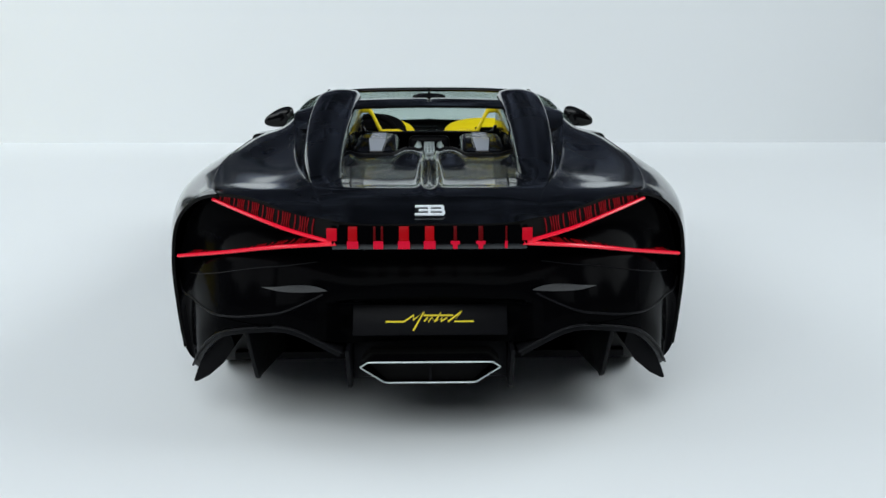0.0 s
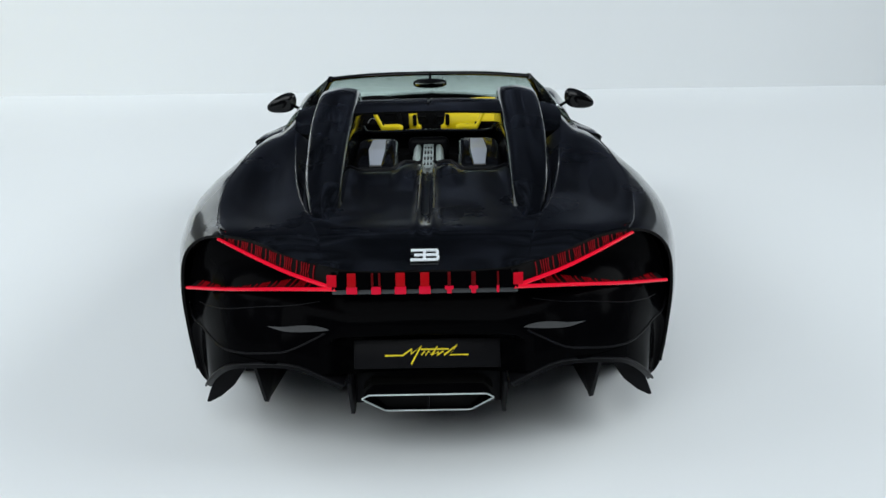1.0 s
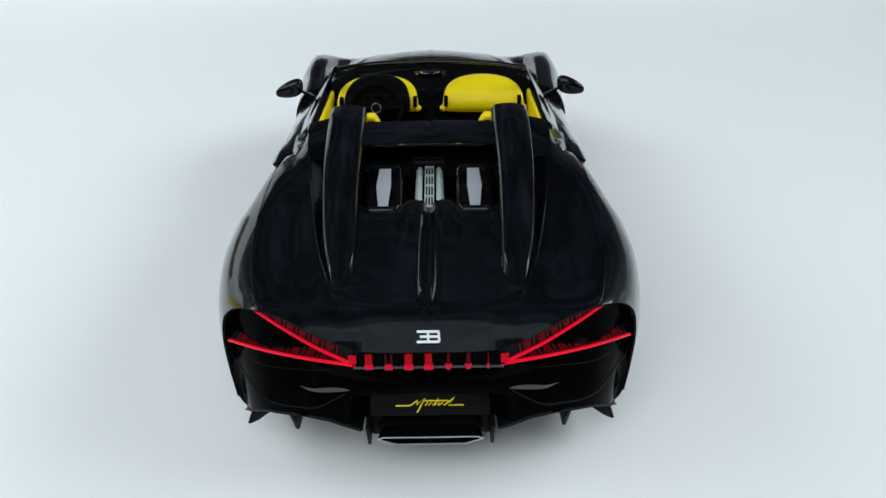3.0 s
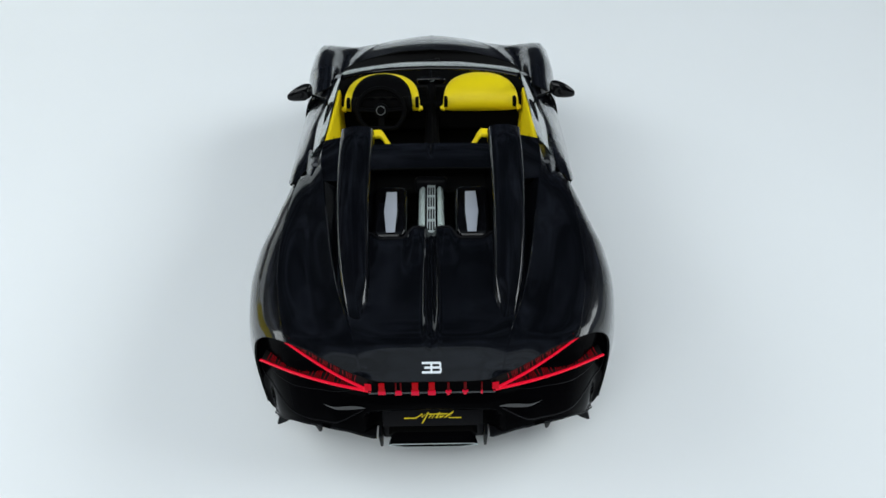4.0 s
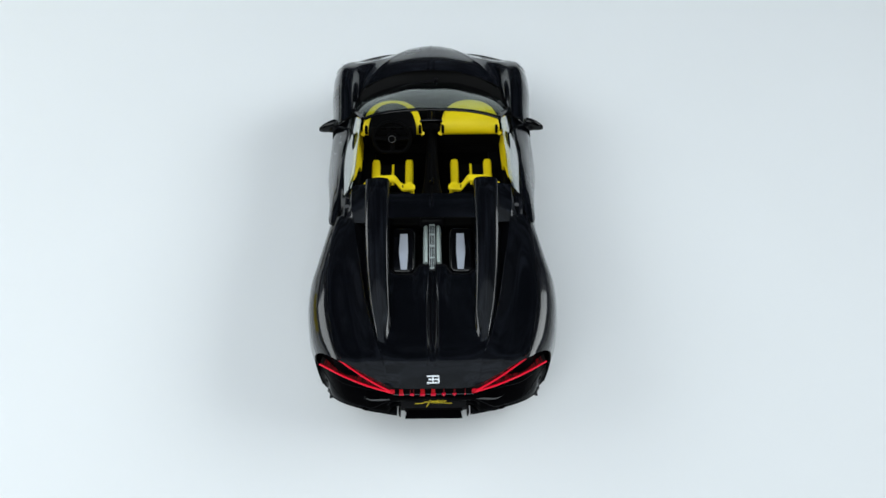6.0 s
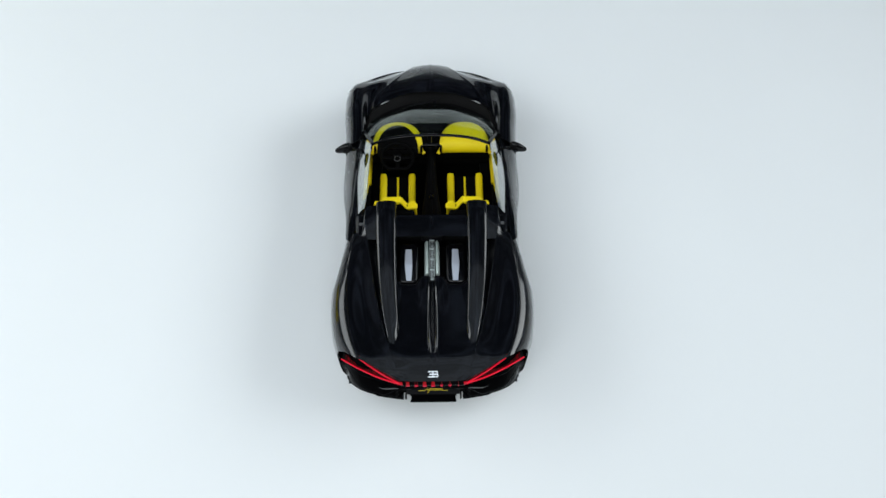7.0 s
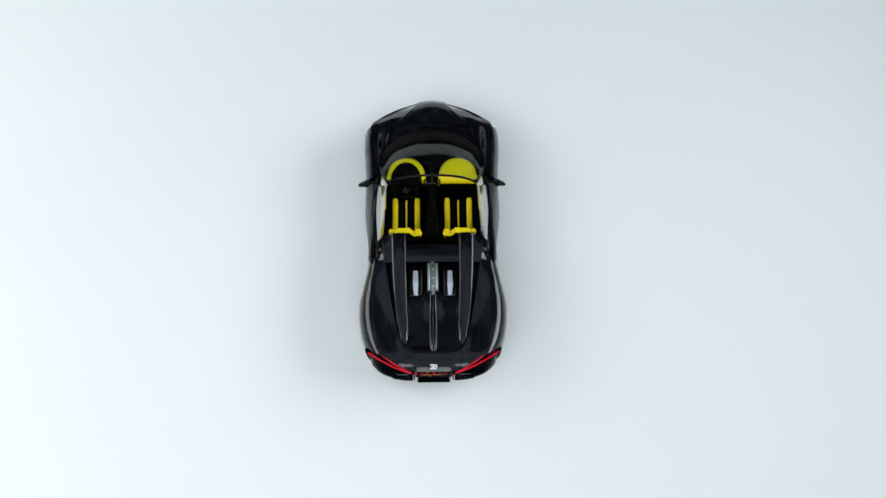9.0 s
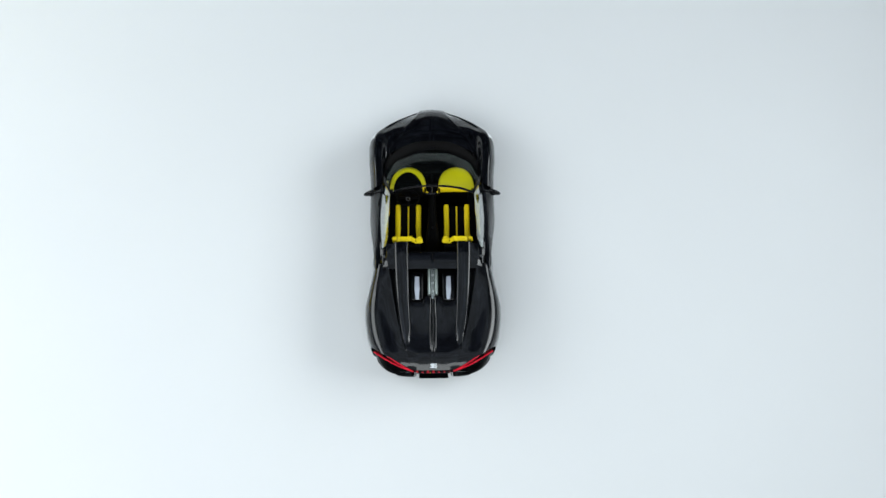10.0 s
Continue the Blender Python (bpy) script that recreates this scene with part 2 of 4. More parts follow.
RIDGE_X = curve((0.30, 0.398), (0.35, 0.412), (0.6, 0.469), (0.9, 0.511), (1.2, 0.541), (1.5, 0.558), (1.84, 0.568))
RIDGE_Z = curve((0.30, 0.866), (0.36, 0.876), (0.45, 0.896), (0.6, 0.928), (0.9, 0.990), (1.2, 1.046), (1.5, 1.095), (1.72, 1.124), (1.84, 1.126))
CROWN = curve((0.30, 0.0), (0.6, 0.007), (1.2, 0.018), (1.84, 0.022))
DECK = curve((-0.06, 0.795), (-0.03, 0.8075), (0.0, 0.820), (0.06, 0.843), (0.12, 0.862), (0.19, 0.870), (0.30, 0.8665), (0.45, 0.867), (0.7, 0.877), (0.97, 0.893), (1.7, 0.893))
GROOVE_Z = curve((0.0, 0.810), (0.045, 0.832), (0.1, 0.848), (0.2, 0.864), (0.33, 0.868), (0.45, 0.862), (0.6, 0.862), (0.9, 0.880), (1.2, 0.902), (1.4, 0.915), (1.7, 0.92))
SLOT_X = curve((0.0, 0.34), (0.2, 0.39), (0.35, 0.438), (0.6, 0.505), (0.9, 0.566), (1.1, 0.600), (1.28, 0.632), (1.46, 0.661), (1.62, 0.682), (1.84, 0.688))
SLOT_Z = curve((0.0, 0.811), (0.045, 0.833), (0.1, 0.849), (0.2, 0.866), (0.35, 0.880), (0.6, 0.888), (0.9, 0.913), (1.2, 0.946), (1.4, 0.976), (1.6, 1.006), (1.84, 1.036))
SHOULDER_Z = curve((0.0, 0.815), (0.08, 0.846), (0.2, 0.866), (0.35, 0.864), (0.6, 0.866), (0.95, 0.895), (1.2, 0.934), (1.4, 0.961), (1.6, 0.966), (1.84, 0.965))
CREST_X = curve((0.1, 0.66), (0.18, 0.717), (0.35, 0.772), (0.6, 0.822), (0.9, 0.852), (1.2, 0.858), (1.5, 0.842), (1.62, 0.832))
CREST_Z = curve((0.1, 0.848), (0.18, 0.858), (0.35, 0.864), (0.6, 0.880), (0.9, 0.896), (1.2, 0.911), (1.4, 0.924), (1.5, 0.927), (1.66, 0.918))
UPPER_X = curve((0.2, 0.82), (0.285, 0.864), (0.36, 0.898), (0.55, 0.948), (0.75, 0.975), (0.95, 0.977), (1.15, 0.952), (1.3, 0.928), (1.5, 0.896), (1.62, 0.882))
BELT_X = curve((0.2, 0.87), (0.345, 0.930), (0.5, 0.983), (0.6, 1.002), (0.75, 1.025), (0.95, 1.034), (1.15, 1.005), (1.3, 0.975), (1.5, 0.945), (1.62, 0.938))
SILL_X = curve((0.2, 0.87), (0.33, 0.908), (0.6, 0.925), (0.95, 0.94), (1.62, 0.92))
TAIL_Y = curve((0, -0.054), (1, -0.052), (1.6, -0.044), (2, -0.026), (2.3, -0.020), (3, 0.042), (3.5, 0.095), (4, 0.165), (5, 0.285), (6, 0.345), (7, 0.342), (8, 0.33))
LID_END = curve((0, 1.86), (2.25, 1.86), (2.34, 1.85), (2.45, 1.77), (2.6, 1.685), (2.75, 1.605), (3.0, 1.535), (3.25, 1.57), (4.0, 1.57))
BAY_EDGE = curve((0.0, 1.02), (0.03, 1.035), (0.095, 1.04), (0.125, 1.012), (0.152, 0.968), (0.175, 0.956), (0.28, 0.956), (0.305, 0.964), (0.335, 0.99), (0.37, 1.0))


def rear_skin(y, k):
    """A point of the rear body at y; k runs from the centre line (0) past the groove beside the fairing (2 to 2.3) over the crest (4) and the widest line (6) to the sill (8)."""
    ex, ez = SLOT_X(y), SLOT_Z(y)
    gx, gz = min(RIDGE_X(y) + 0.022, ex - 0.006), GROOVE_Z(y)
    if k <= 2:
        x, z = spline([(0, DECK(y)), (0.22, DECK(y)), (gx, gz)], k)
    elif k < 2.3:
        q = (k - 2) / 0.3
        x, z = gx + (ex - gx) * q, gz + (ez - gz) * q
    else:
        mid = ex + 0.42 * (CREST_X(y) - ex)
        side = [(ex, ez), (mid, SHOULDER_Z(y)), (CREST_X(y), CREST_Z(y)), (UPPER_X(y), CREST_Z(y) - 0.088), (BELT_X(y), 0.60), (BELT_X(y) - 0.003, 0.41), (SILL_X(y), 0.21 + 0.05 * (1 - step(0.33, 0.6, y)))]
        x, z = spline(side, (k - 2.3) / 0.7 if k < 3 else k - 2)
    if k < 2:
        rise = step(0.60, 1.0, y)
        z += 0.018 * rise * step(0.02, 0.07, x) * (1 - step(0.10, 0.165, x)) + 0.012 * rise * bump(x, 0.36, 0.035)
        spine = step(0.06, 0.40, y)
        z += spine * (0.016 * bump(x, 0.030, 0.011) - 0.011 * bump(x, 0.0, 0.014))
    return (x, y, z)


def bay_point(k):
    """A point on the lid's edge round the engine bay."""
    return rear_skin(BAY_EDGE(rear_skin(0.97, k)[0]), k)


def rear_deck():
    """Engine lid with its wings, from the tail lip to the cabin, cut out round the engine bay."""
    nu, nv = 92, 220

    def fn(u, v):
        k = abs(2 * v - 1) * 3.94
        s = 1 if v >= 0.5 else -1
        y0 = TAIL_Y(k)
        edge = bay_point(k)[1] if k < 1.7 else 1.0
        y = y0 + (edge - y0) * u / 0.625 if u < 0.625 else edge + (LID_END(k) - edge) * (u - 0.625) / 0.375
        x, y, z = rear_skin(y, k)
        return (s * max(x, 0), y, z)
    bm = sheet(fn, nu, nv)
    bm.faces.ensure_lookup_table()
    gone = []
    for n, f in enumerate(bm.faces):
        row, col = divmod(n, nv)
        k = abs(2 * (col + 0.5) / nv - 1) * 3.94
        q = f.calc_center_median()
        if (row + 0.5) / nu > 0.625 and abs(q.x) < 0.42:
            gone.append(f)
        elif q.y > 1.46 and 1.9 < k < 2.28:
            gone.append(f)
    bmesh.ops.delete(bm, geom=gone, context="FACES")
    lid = part("engine_lid", bm, PAINT, car, solid=0.012, crease=0.9)
    for s in (1, -1):
        part("vent_duct", flip(box(0.55, 0.71, 1.18, 1.70, 0.60, 0.82, 0.01), s), VOID, lid, "dark open air vent beside the fairing")

        def roof(u, v):
            y = 1.475 + 0.375 * u
            x0, x1 = RIDGE_X(y) + 0.004, SLOT_X(y) + 0.006
            z0, z1 = 0.960 + 0.105 * u, SLOT_Z(y) + 0.002 - 0.022 * (1 - u) ** 2
            return (x0 + (x1 - x0) * v, y, z0 + (z1 - z0) * v + 0.010 * math.sin(math.pi * u))
        part("vent_roof", flip(sheet(roof, 8, 10), s), PAINT, lid, solid=0.004)
        part("vent_back", flip(box(0.56, 0.70, 1.70, 1.72, 0.60, 0.975, 0.006), s), VOID, lid)


def haunch(s):
    """Rear quarter panel: crest and side down to the sill."""
    def fn(u, v):
        k = 3.952 + 4.048 * v
        y0 = TAIL_Y(k)
        return rear_skin(y0 + (1.56 + 0.22 * step(4.2, 5.0, k) - y0) * u, k)
    part("rear_fender", flip(sheet(fn, 56, 56), s), PAINT, car, solid=0.012)
    rows = [0.34 + 0.88 * i / 40 for i in range(41)]
    seam = [rear_skin(TAIL_Y(3.946) + 0.01 + (1.48 - TAIL_Y(3.946)) * i / 40, 3.946) for i in range(41)]
    part("fender_seam", flip(tube([(x, y, z + 0.0005) for x, y, z in seam], 0.0024, 6), s), PAINT, car)
    part("shoulder_edge", flip(tube([(x, y, z + 0.001) for x, y, z in (rear_skin(y, 2.3) for y in rows)], lambda q: 0.0025 + 0.002 * math.sin(math.pi * q), 6), s), PAINT, car)


def fairing(s):
    """Tapering hump behind a seat: upright inner wall, crowned top, creased outer ridge, open at its front."""
    def fn(u, v):
        y = 0.30 + 1.54 * u
        a, r, rz, c = FAIR_IN(y), RIDGE_X(y), RIDGE_Z(y), CROWN(y)
        t = rz + c
        w = step(0.55, 1.05, y)
        low = (min(DECK(y), GROOVE_Z(y)) - 0.02) * (1 - w) + 0.80 * w
        h = max(t - low, 0.004)
        if v < 0.68:
            inner = [(a - 0.010, low), (a - 0.004, low + 0.45 * h), (a, low + 0.78 * h), (a + 0.010, t - 0.075 * h), (a + 0.040, t - 0.018 * h), (a + 0.55 * (r - a), t), (r - 0.030, rz + 0.52 * c), (r, rz - 0.002)]
            fade = 1 - step(0.34, 0.58, y)
            skirt = [(a - 0.025 + (r - 0.035 - a + 0.025) * j / 5, low + h * step(0, 1, j / 5)) for j in range(6)] + [(r - 0.020, rz + 0.4 * c), (r, rz - 0.002)]
            inner = [tuple(np.array(p) * (1 - fade) + np.array(q) * fade) for p, q in zip(inner, skirt)]
            x, z = spline(inner, 7 * v / 0.68)
        else:
            outer = [(r, rz - 0.002), (r + 0.009, rz - 0.16 * h), (r + 0.013, rz - 0.5 * h), (r + 0.016, low)]
            x, z = spline(outer, 3 * (v - 0.68) / 0.32)
        return (x, y, z)
    ob = part("fairing", flip(sheet(fn, 56, 60), s), PAINT, car, solid=0.014, crease=1.2)
    inner = sheet(lambda u, v: fn(0.46 + 0.50 * u, 0.25 * v), 20, 10)
    for w in inner.verts:
        w.co.x -= 0.004
    part("fairing_liner", flip(inner, s), GLOSS, ob, "gloss black inner liner of the fairing")
    part("intake_mesh", flip(box(0.375, 0.56, 1.79, 1.80, 0.82, 1.10), s), VOID, ob)


def bridge():
    """Panel between the fairings in front of the engine bay, and the framed rear window under it."""
    def fn(u, v):
        x = -0.37 + 0.74 * v
        y = 1.425 + 0.255 * u
        z = 1.080 + 0.026 * math.sin(u * math.pi / 2) - 0.008 * (x / 0.38) ** 2
        z -= 0.010 * bump(x, 0, 0.008) * step(0.3, 0.6, u)
        return (x, y, z)
    ob = part("roll_bridge", sheet(fn, 20, 60), PAINT, car, solid=0.012)
    part("centre_seam", box(-0.004, 0.004, 1.57, 1.672, 1.085, 1.0995, 0.0015), CARBON, ob)
    part("lower_bar", tube([(-0.36, 1.75, 0.955), (-0.345, 1.75, 0.92), (-0.30, 1.75, 0.910), (-0.15, 1.75, 0.912), (0, 1.75, 0.915), (0.15, 1.75, 0.912), (0.30, 1.75, 0.910), (0.345, 1.75, 0.92), (0.36, 1.75, 0.955)], 0.019, 10), GLOSS, car, "black cross bar under the rear window")
    part("rear_bulkhead", box(-0.62, 0.62, 1.76, 1.79, 0.20, 0.90), VOID, car)
    part("bay_cover", box(-0.40, 0.40, 1.58, 1.77, 0.80, 0.83), VOID, car)


# Engine bay
def engine_bay():
    tub = part("engine_tub", box(-0.40, 0.40, 0.90, 1.60, 0.62, 0.66), VOID, car)
    for s in (1, -1):
        part("tub_wall", flip(box(0.385, 0.40, 0.90, 1.60, 0.62, 0.90), s), VOID, tub)
    part("tub_rear_wall", box(-0.40, 0.40, 0.93, 0.945, 0.62, 0.84), VOID, tub)
    # rim of the opening
    for s in (1, -1):
        pts = [bay_point(0.12 + 1.36 * i / 40) for i in range(41)]
        pts = [(s * x, y + 0.004, z + 0.001) for x, y, z in pts]
        part("bay_seal", tube(pts, 0.008, 6), CARBON, tub)
        cover = part("intake_cover", flip(intake_cover(), s), GLOSS, car, "black rounded engine intake cover")
        def face(u, v):
            half = 0.025 + 0.013 * min(u / 0.46, 1) - 0.007 * max(u - 0.46, 0) / 0.54
            mid = 0.232 + 0.004 * min(u / 0.46, 1)
            rise = 0.036 * min(u / 0.5, 1) + 0.012 * max(u - 0.5, 0) / 0.5
            return (mid + half * (2 * v - 1), 0.998 + 0.352 * u, 0.908 + rise)
        part("top_plate", flip(sheet(face, 20, 6), s), PALE, cover, "pale satin aluminium plate", solid=0.010)
        rim = [face(q, e) for q, e in [(i / 12, 0) for i in range(13)] + [(1 - i / 12, 1) for i in range(13)]]
        part("plate_frame", flip(tube([(x, y, z - 0.006) for x, y, z in rim], 0.006, 6, closed=True), s), GLOSS, cover)
        # pale upright cylinder covers beside the middle
        head = part("cylinder_cover", flip(prism([(0.040, 0.80), (0.036, 0.884), (0.044, 0.898), (0.058, 0.900), (0.074, 0.876), (0.080, 0.80)], "y", 1.09, 1.50, 0.004), s), ENGINE, car, "pale grey-green metal cylinder cover")
        for i in range(4):
            y = 1.13 + 0.105 * i
            part("rib", flip(prism([(0.076, 0.83), (0.071, 0.884), (0.058, 0.904), (0.054, 0.904), (0.066, 0.880), (0.070, 0.83)], "y", y, y + 0.012, 0.001), s), BRUSHED, head)
    ladder = part("engine_spine", box(-0.028, 0.028, 1.015, 1.53, 0.84, 0.885, 0.006), CARBON, car, "dark engine spine with pale metal grid")
    for x in (-0.022, -0.0075, 0.0075, 0.022):
        part("rail", box(x - 0.0028, x + 0.0028, 1.02, 1.52, 0.885, 0.897, 0.001), BRUSHED, ladder)
    for y in (1.025, 1.14, 1.27, 1.40, 1.51):
        part("rung", box(-0.024, 0.024, y - 0.006, y + 0.006, 0.885, 0.896, 0.001), BRUSHED, ladder)
    part("front_duct", box(-0.105, 0.105, 1.53, 1.60, 0.82, 0.925, 0.03, 5), CARBON, car)


def intake_cover():
    """Rounded eight-sided black housing, narrower towards its top."""
    bm = box(0.134, 0.352, 0.962, 1.44, 0.70, 0.908, 0.0)
    bmesh.ops.bevel(bm, geom=[e for e in bm.edges if abs(e.verts[0].co.z - e.verts[1].co.z) > 0.1], offset=0.055, segments=4, affect="EDGES", profile=0.5)
    bmesh.ops.bevel(bm, geom=[e for e in bm.edges if min(w.co.z for w in e.verts) > 0.9], offset=0.03, segments=4, affect="EDGES", profile=0.5)
    for w in bm.verts:
        t = (w.co.z - 0.70) / 0.2
        w.co.x = 0.243 + (w.co.x - 0.243) * (1 - 0.07 * t)
        w.co.y += 0.02 * t * (1 - (w.co.y - 0.968) / 0.47)
        w.co.z += t * (0.16 * min(w.co.y - 0.99, 0.19) + 0.05 * max(w.co.y - 1.18, 0)) - 0.006
    return bm


# Tail
REAR_TOP = curve((0.0, 0.79), (0.21, 0.788), (0.35, 0.808), (0.53, 0.838), (0.65, 0.855), (0.73, 0.85), (0.80, 0.812), (0.87, 0.735), (0.90, 0.665), (0.925, 0.60), (0.945, 0.45))
FACE_Y = curve((0.0, -0.005), (0.28, 0.0), (0.45, 0.055), (0.6, 0.125), (0.75, 0.215), (0.85, 0.29), (0.93, 0.355), (0.945, 0.375))
BUMPER_LOW = curve((0.0, 0.375), (0.26, 0.375), (0.36, 0.425), (0.42, 0.458), (0.48, 0.472), (0.55, 0.460), (0.62, 0.446), (0.70, 0.416), (0.76, 0.363), (0.82, 0.288), (0.872, 0.215), (0.91, 0.232), (0.945, 0.30))

RIM = curve((0.278, 0.365), (0.36, 0.418), (0.42, 0.450), (0.48, 0.464), (0.55, 0.452), (0.62, 0.438), (0.70, 0.408), (0.76, 0.355), (0.82, 0.28), (0.87, 0.20))
RIM_Y = curve((0.0, 0.0), (0.24, -0.02), (0.36, -0.042), (0.46, -0.046), (0.55, -0.012), (0.62, 0.015), (0.70, 0.062), (0.76, 0.122), (0.82, 0.205), (0.872, 0.305), (0.93, 0.345), (0.945, 0.37))


def rear_face():
    """Gloss black rear panel under the lid: set back behind the lamps, bowed above the plate, open to the diffuser below."""
    depth = curve((0.0, 0.05), (0.20, 0.055), (0.36, 0.030), (0.50, 0.000), (0.62, 0.0), (0.8, 0.015), (1.0, 0.025))

    def at(x, u):
        a = abs(x)
        top = REAR_TOP(a) - 0.012
        z = top + (BUMPER_LOW(a) - top) * u
        w = step(0.30, 0.92, u)
        y = (FACE_Y(a) + depth(u)) * (1 - w) + RIM_Y(a) * w
        y += 0.075 * (1 - step(0.27, 0.36, a)) * (1 - step(0.505, 0.55, z))
        tuck = step(0.78, 0.945, a) * (0.008 + 0.016 * (1 - step(0.19, 0.43, z)))
        return (x - math.copysign(tuck, x), y, z)
    low_line = curve((0.0, 0.580), (0.30, 0.578), (0.37, 0.548), (0.47, 0.512), (0.61, 0.482), (0.75, 0.468), (0.83, 0.466), (0.90, 0.470), (0.93, 0.484), (0.945, 0.505))

    def on(x, z):
        top = REAR_TOP(abs(x)) - 0.012
        return at(x, (top - z) / (top - BUMPER_LOW(abs(x))))

    def span(x, q, hi, lo):
        return on(x, hi + (lo - hi) * q)
    panel = part("rear_panel", sheet(lambda u, v: span(-0.945 + 1.89 * v, u, REAR_TOP(abs(-0.945 + 1.89 * v)) - 0.012, low_line(abs(-0.945 + 1.89 * v))), 30, 96), FASCIA, car, solid=-0.012)
    def paint_top(x):
        return BUMPER_LOW(x) + (low_line(x) - BUMPER_LOW(x)) * step(0.50, 0.70, x) - 0.002

    part("plate_recess", sheet(lambda u, v: span(-0.36 + 0.72 * v, u, low_line(abs(-0.36 + 0.72 * v)), BUMPER_LOW(abs(-0.36 + 0.72 * v))), 16, 36), FASCIA, panel, solid=-0.012)
    for s in (1, -1):
        def inner(u, v):
            x = 0.36 + 0.35 * v
            return span(x, u, low_line(x), paint_top(x))
        part("bumper_inner", flip(sheet(inner, 12, 24), s), FASCIA, panel, solid=-0.012)

        def corner(u, v):
            x = 0.505 + 0.44 * v
            return span(x, u, paint_top(x) - 0.003, BUMPER_LOW(x))
        part("bumper_corner", flip(sheet(corner, 14, 36), s), FASCIA, car, "gloss black painted lower bumper corner", solid=-0.012)
    for s in (1, -1):
        # Glossier patch laid on the panel in the shape of its highlight.
        def crease(u, v):
            x, y, z = on(0.325 + 0.215 * u, 0.572 + 0.006 * u + 0.024 * (v - 0.2) * math.sin(math.pi * u ** 0.75))
            return (x, y - 0.003 - 0.012 * v * math.sin(math.pi * u), z)
        part("highlight_patch", flip(sheet(crease, 20, 6), s), SILK, panel, "glossier black patch added for the highlight streak on the rear panel")
        upper = [(s * x, y - 0.001, z) for x, y, z in (on(0.36 + 0.505 * i / 24, 0.655 - 0.112 * i / 24 + 0.020 * math.sin(math.pi * i / 24)) for i in range(25))]
        part("panel_seam", tube(upper, 0.002, 5), CARBON, panel)
        lower = [(s * x, y - 0.001, z) for x, y, z in (on(0.34 + 0.60 * i / 24, low_line(0.34 + 0.60 * i / 24)) for i in range(25))]
        part("bumper_line", tube(lower, 0.004, 5), CARBON, panel)


def lamp_line(low, s, i, n=24):
    """A point along a light bar, from the inner joint to the outer tip."""
    q = i / n
    a = (0.288, -0.056, 0.737)
    if low:
        pts = [a, (0.50, 0.035, 0.705), (0.70, 0.155, 0.660), (0.886, 0.288, 0.617)]
    else:
        pts = [a, (0.45, 0.025, 0.765), (0.59, 0.108, 0.798), (0.726, 0.200, 0.832)]
    x, y, z = spline(pts, 3 * q)
    return Vector((s * x, y, z))


def tail_lamps():
    for s in (1, -1):
        lamp = part("tail_lamp", tube([lamp_line(False, s, i) for i in range(25)], lambda q: 0.0082 - 0.002 * q, 8, flat=0.8), RED, car, "glowing red light bar")
        part("lower_bar", tube([lamp_line(True, s, i) for i in range(25)], lambda q: 0.0082 - 0.001 * q, 8, flat=0.8), RED, lamp)
        for low in (False, True):
            # shelf in front of the bar with a comb of thin red arches
            def shelf(u, v, low=low):
                p = lamp_line(low, 1, 24 * u)
                if low:
                    return (p.x - 0.02 * v, p.y + 0.085 * v + 0.005, p.z + 0.006 * v - 0.004)
                return (p.x - 0.01 * v, p.y + 0.008 - 0.006 * v, p.z + (0.062 - 0.022 * u) * v - 0.002)
            part("lamp_shelf", flip(sheet(shelf, 24, 4), s), VOID, lamp, solid=-0.006)
            n = 7 if low else 6
            for i in range(n):
                u = 0.16 + 0.78 * (i + 0.5) / n
                wide = 0.40 / n

                def on(du, v, u=u, wide=wide):
                    x, y, z = shelf(min(1, max(0, u + du * wide)), v)
                    return (x, y - (0.001 if low else 0.004), z + (0.003 if low else 0.0))
                legs = [[on(e * a, v) for a, v in ((0.55, 0.0), (0.40, 0.25), (0.34, 0.5), (0.42, 1.0))] for e in (1, -1)]
                legs += [[on(e * 0.13, 0.0), on(e * 0.13, 1.0)] for e in (1, -1)]
                legs += [[on(e * 0.98, 0.0), on(e * 0.90, 0.55), on(e * 0.96, 1.0)] for e in ((1, -1) if i == 0 else (1,))]
                for leg in legs:
                    part("comb_fin", flip(tube(leg, 0.0018, 5), s), RED_COMB, lamp)
        tilt = Matrix.Translation((s * 0.300, -0.052, 0.762)) @ Matrix.Rotation(math.atan2(0.056, 0.012), 4, "X")
        part("inner_block", box(-0.016, 0.016, -0.018, 0.022, 0.0, 0.005, 0.002, m=tilt), RED_SOFT, lamp)


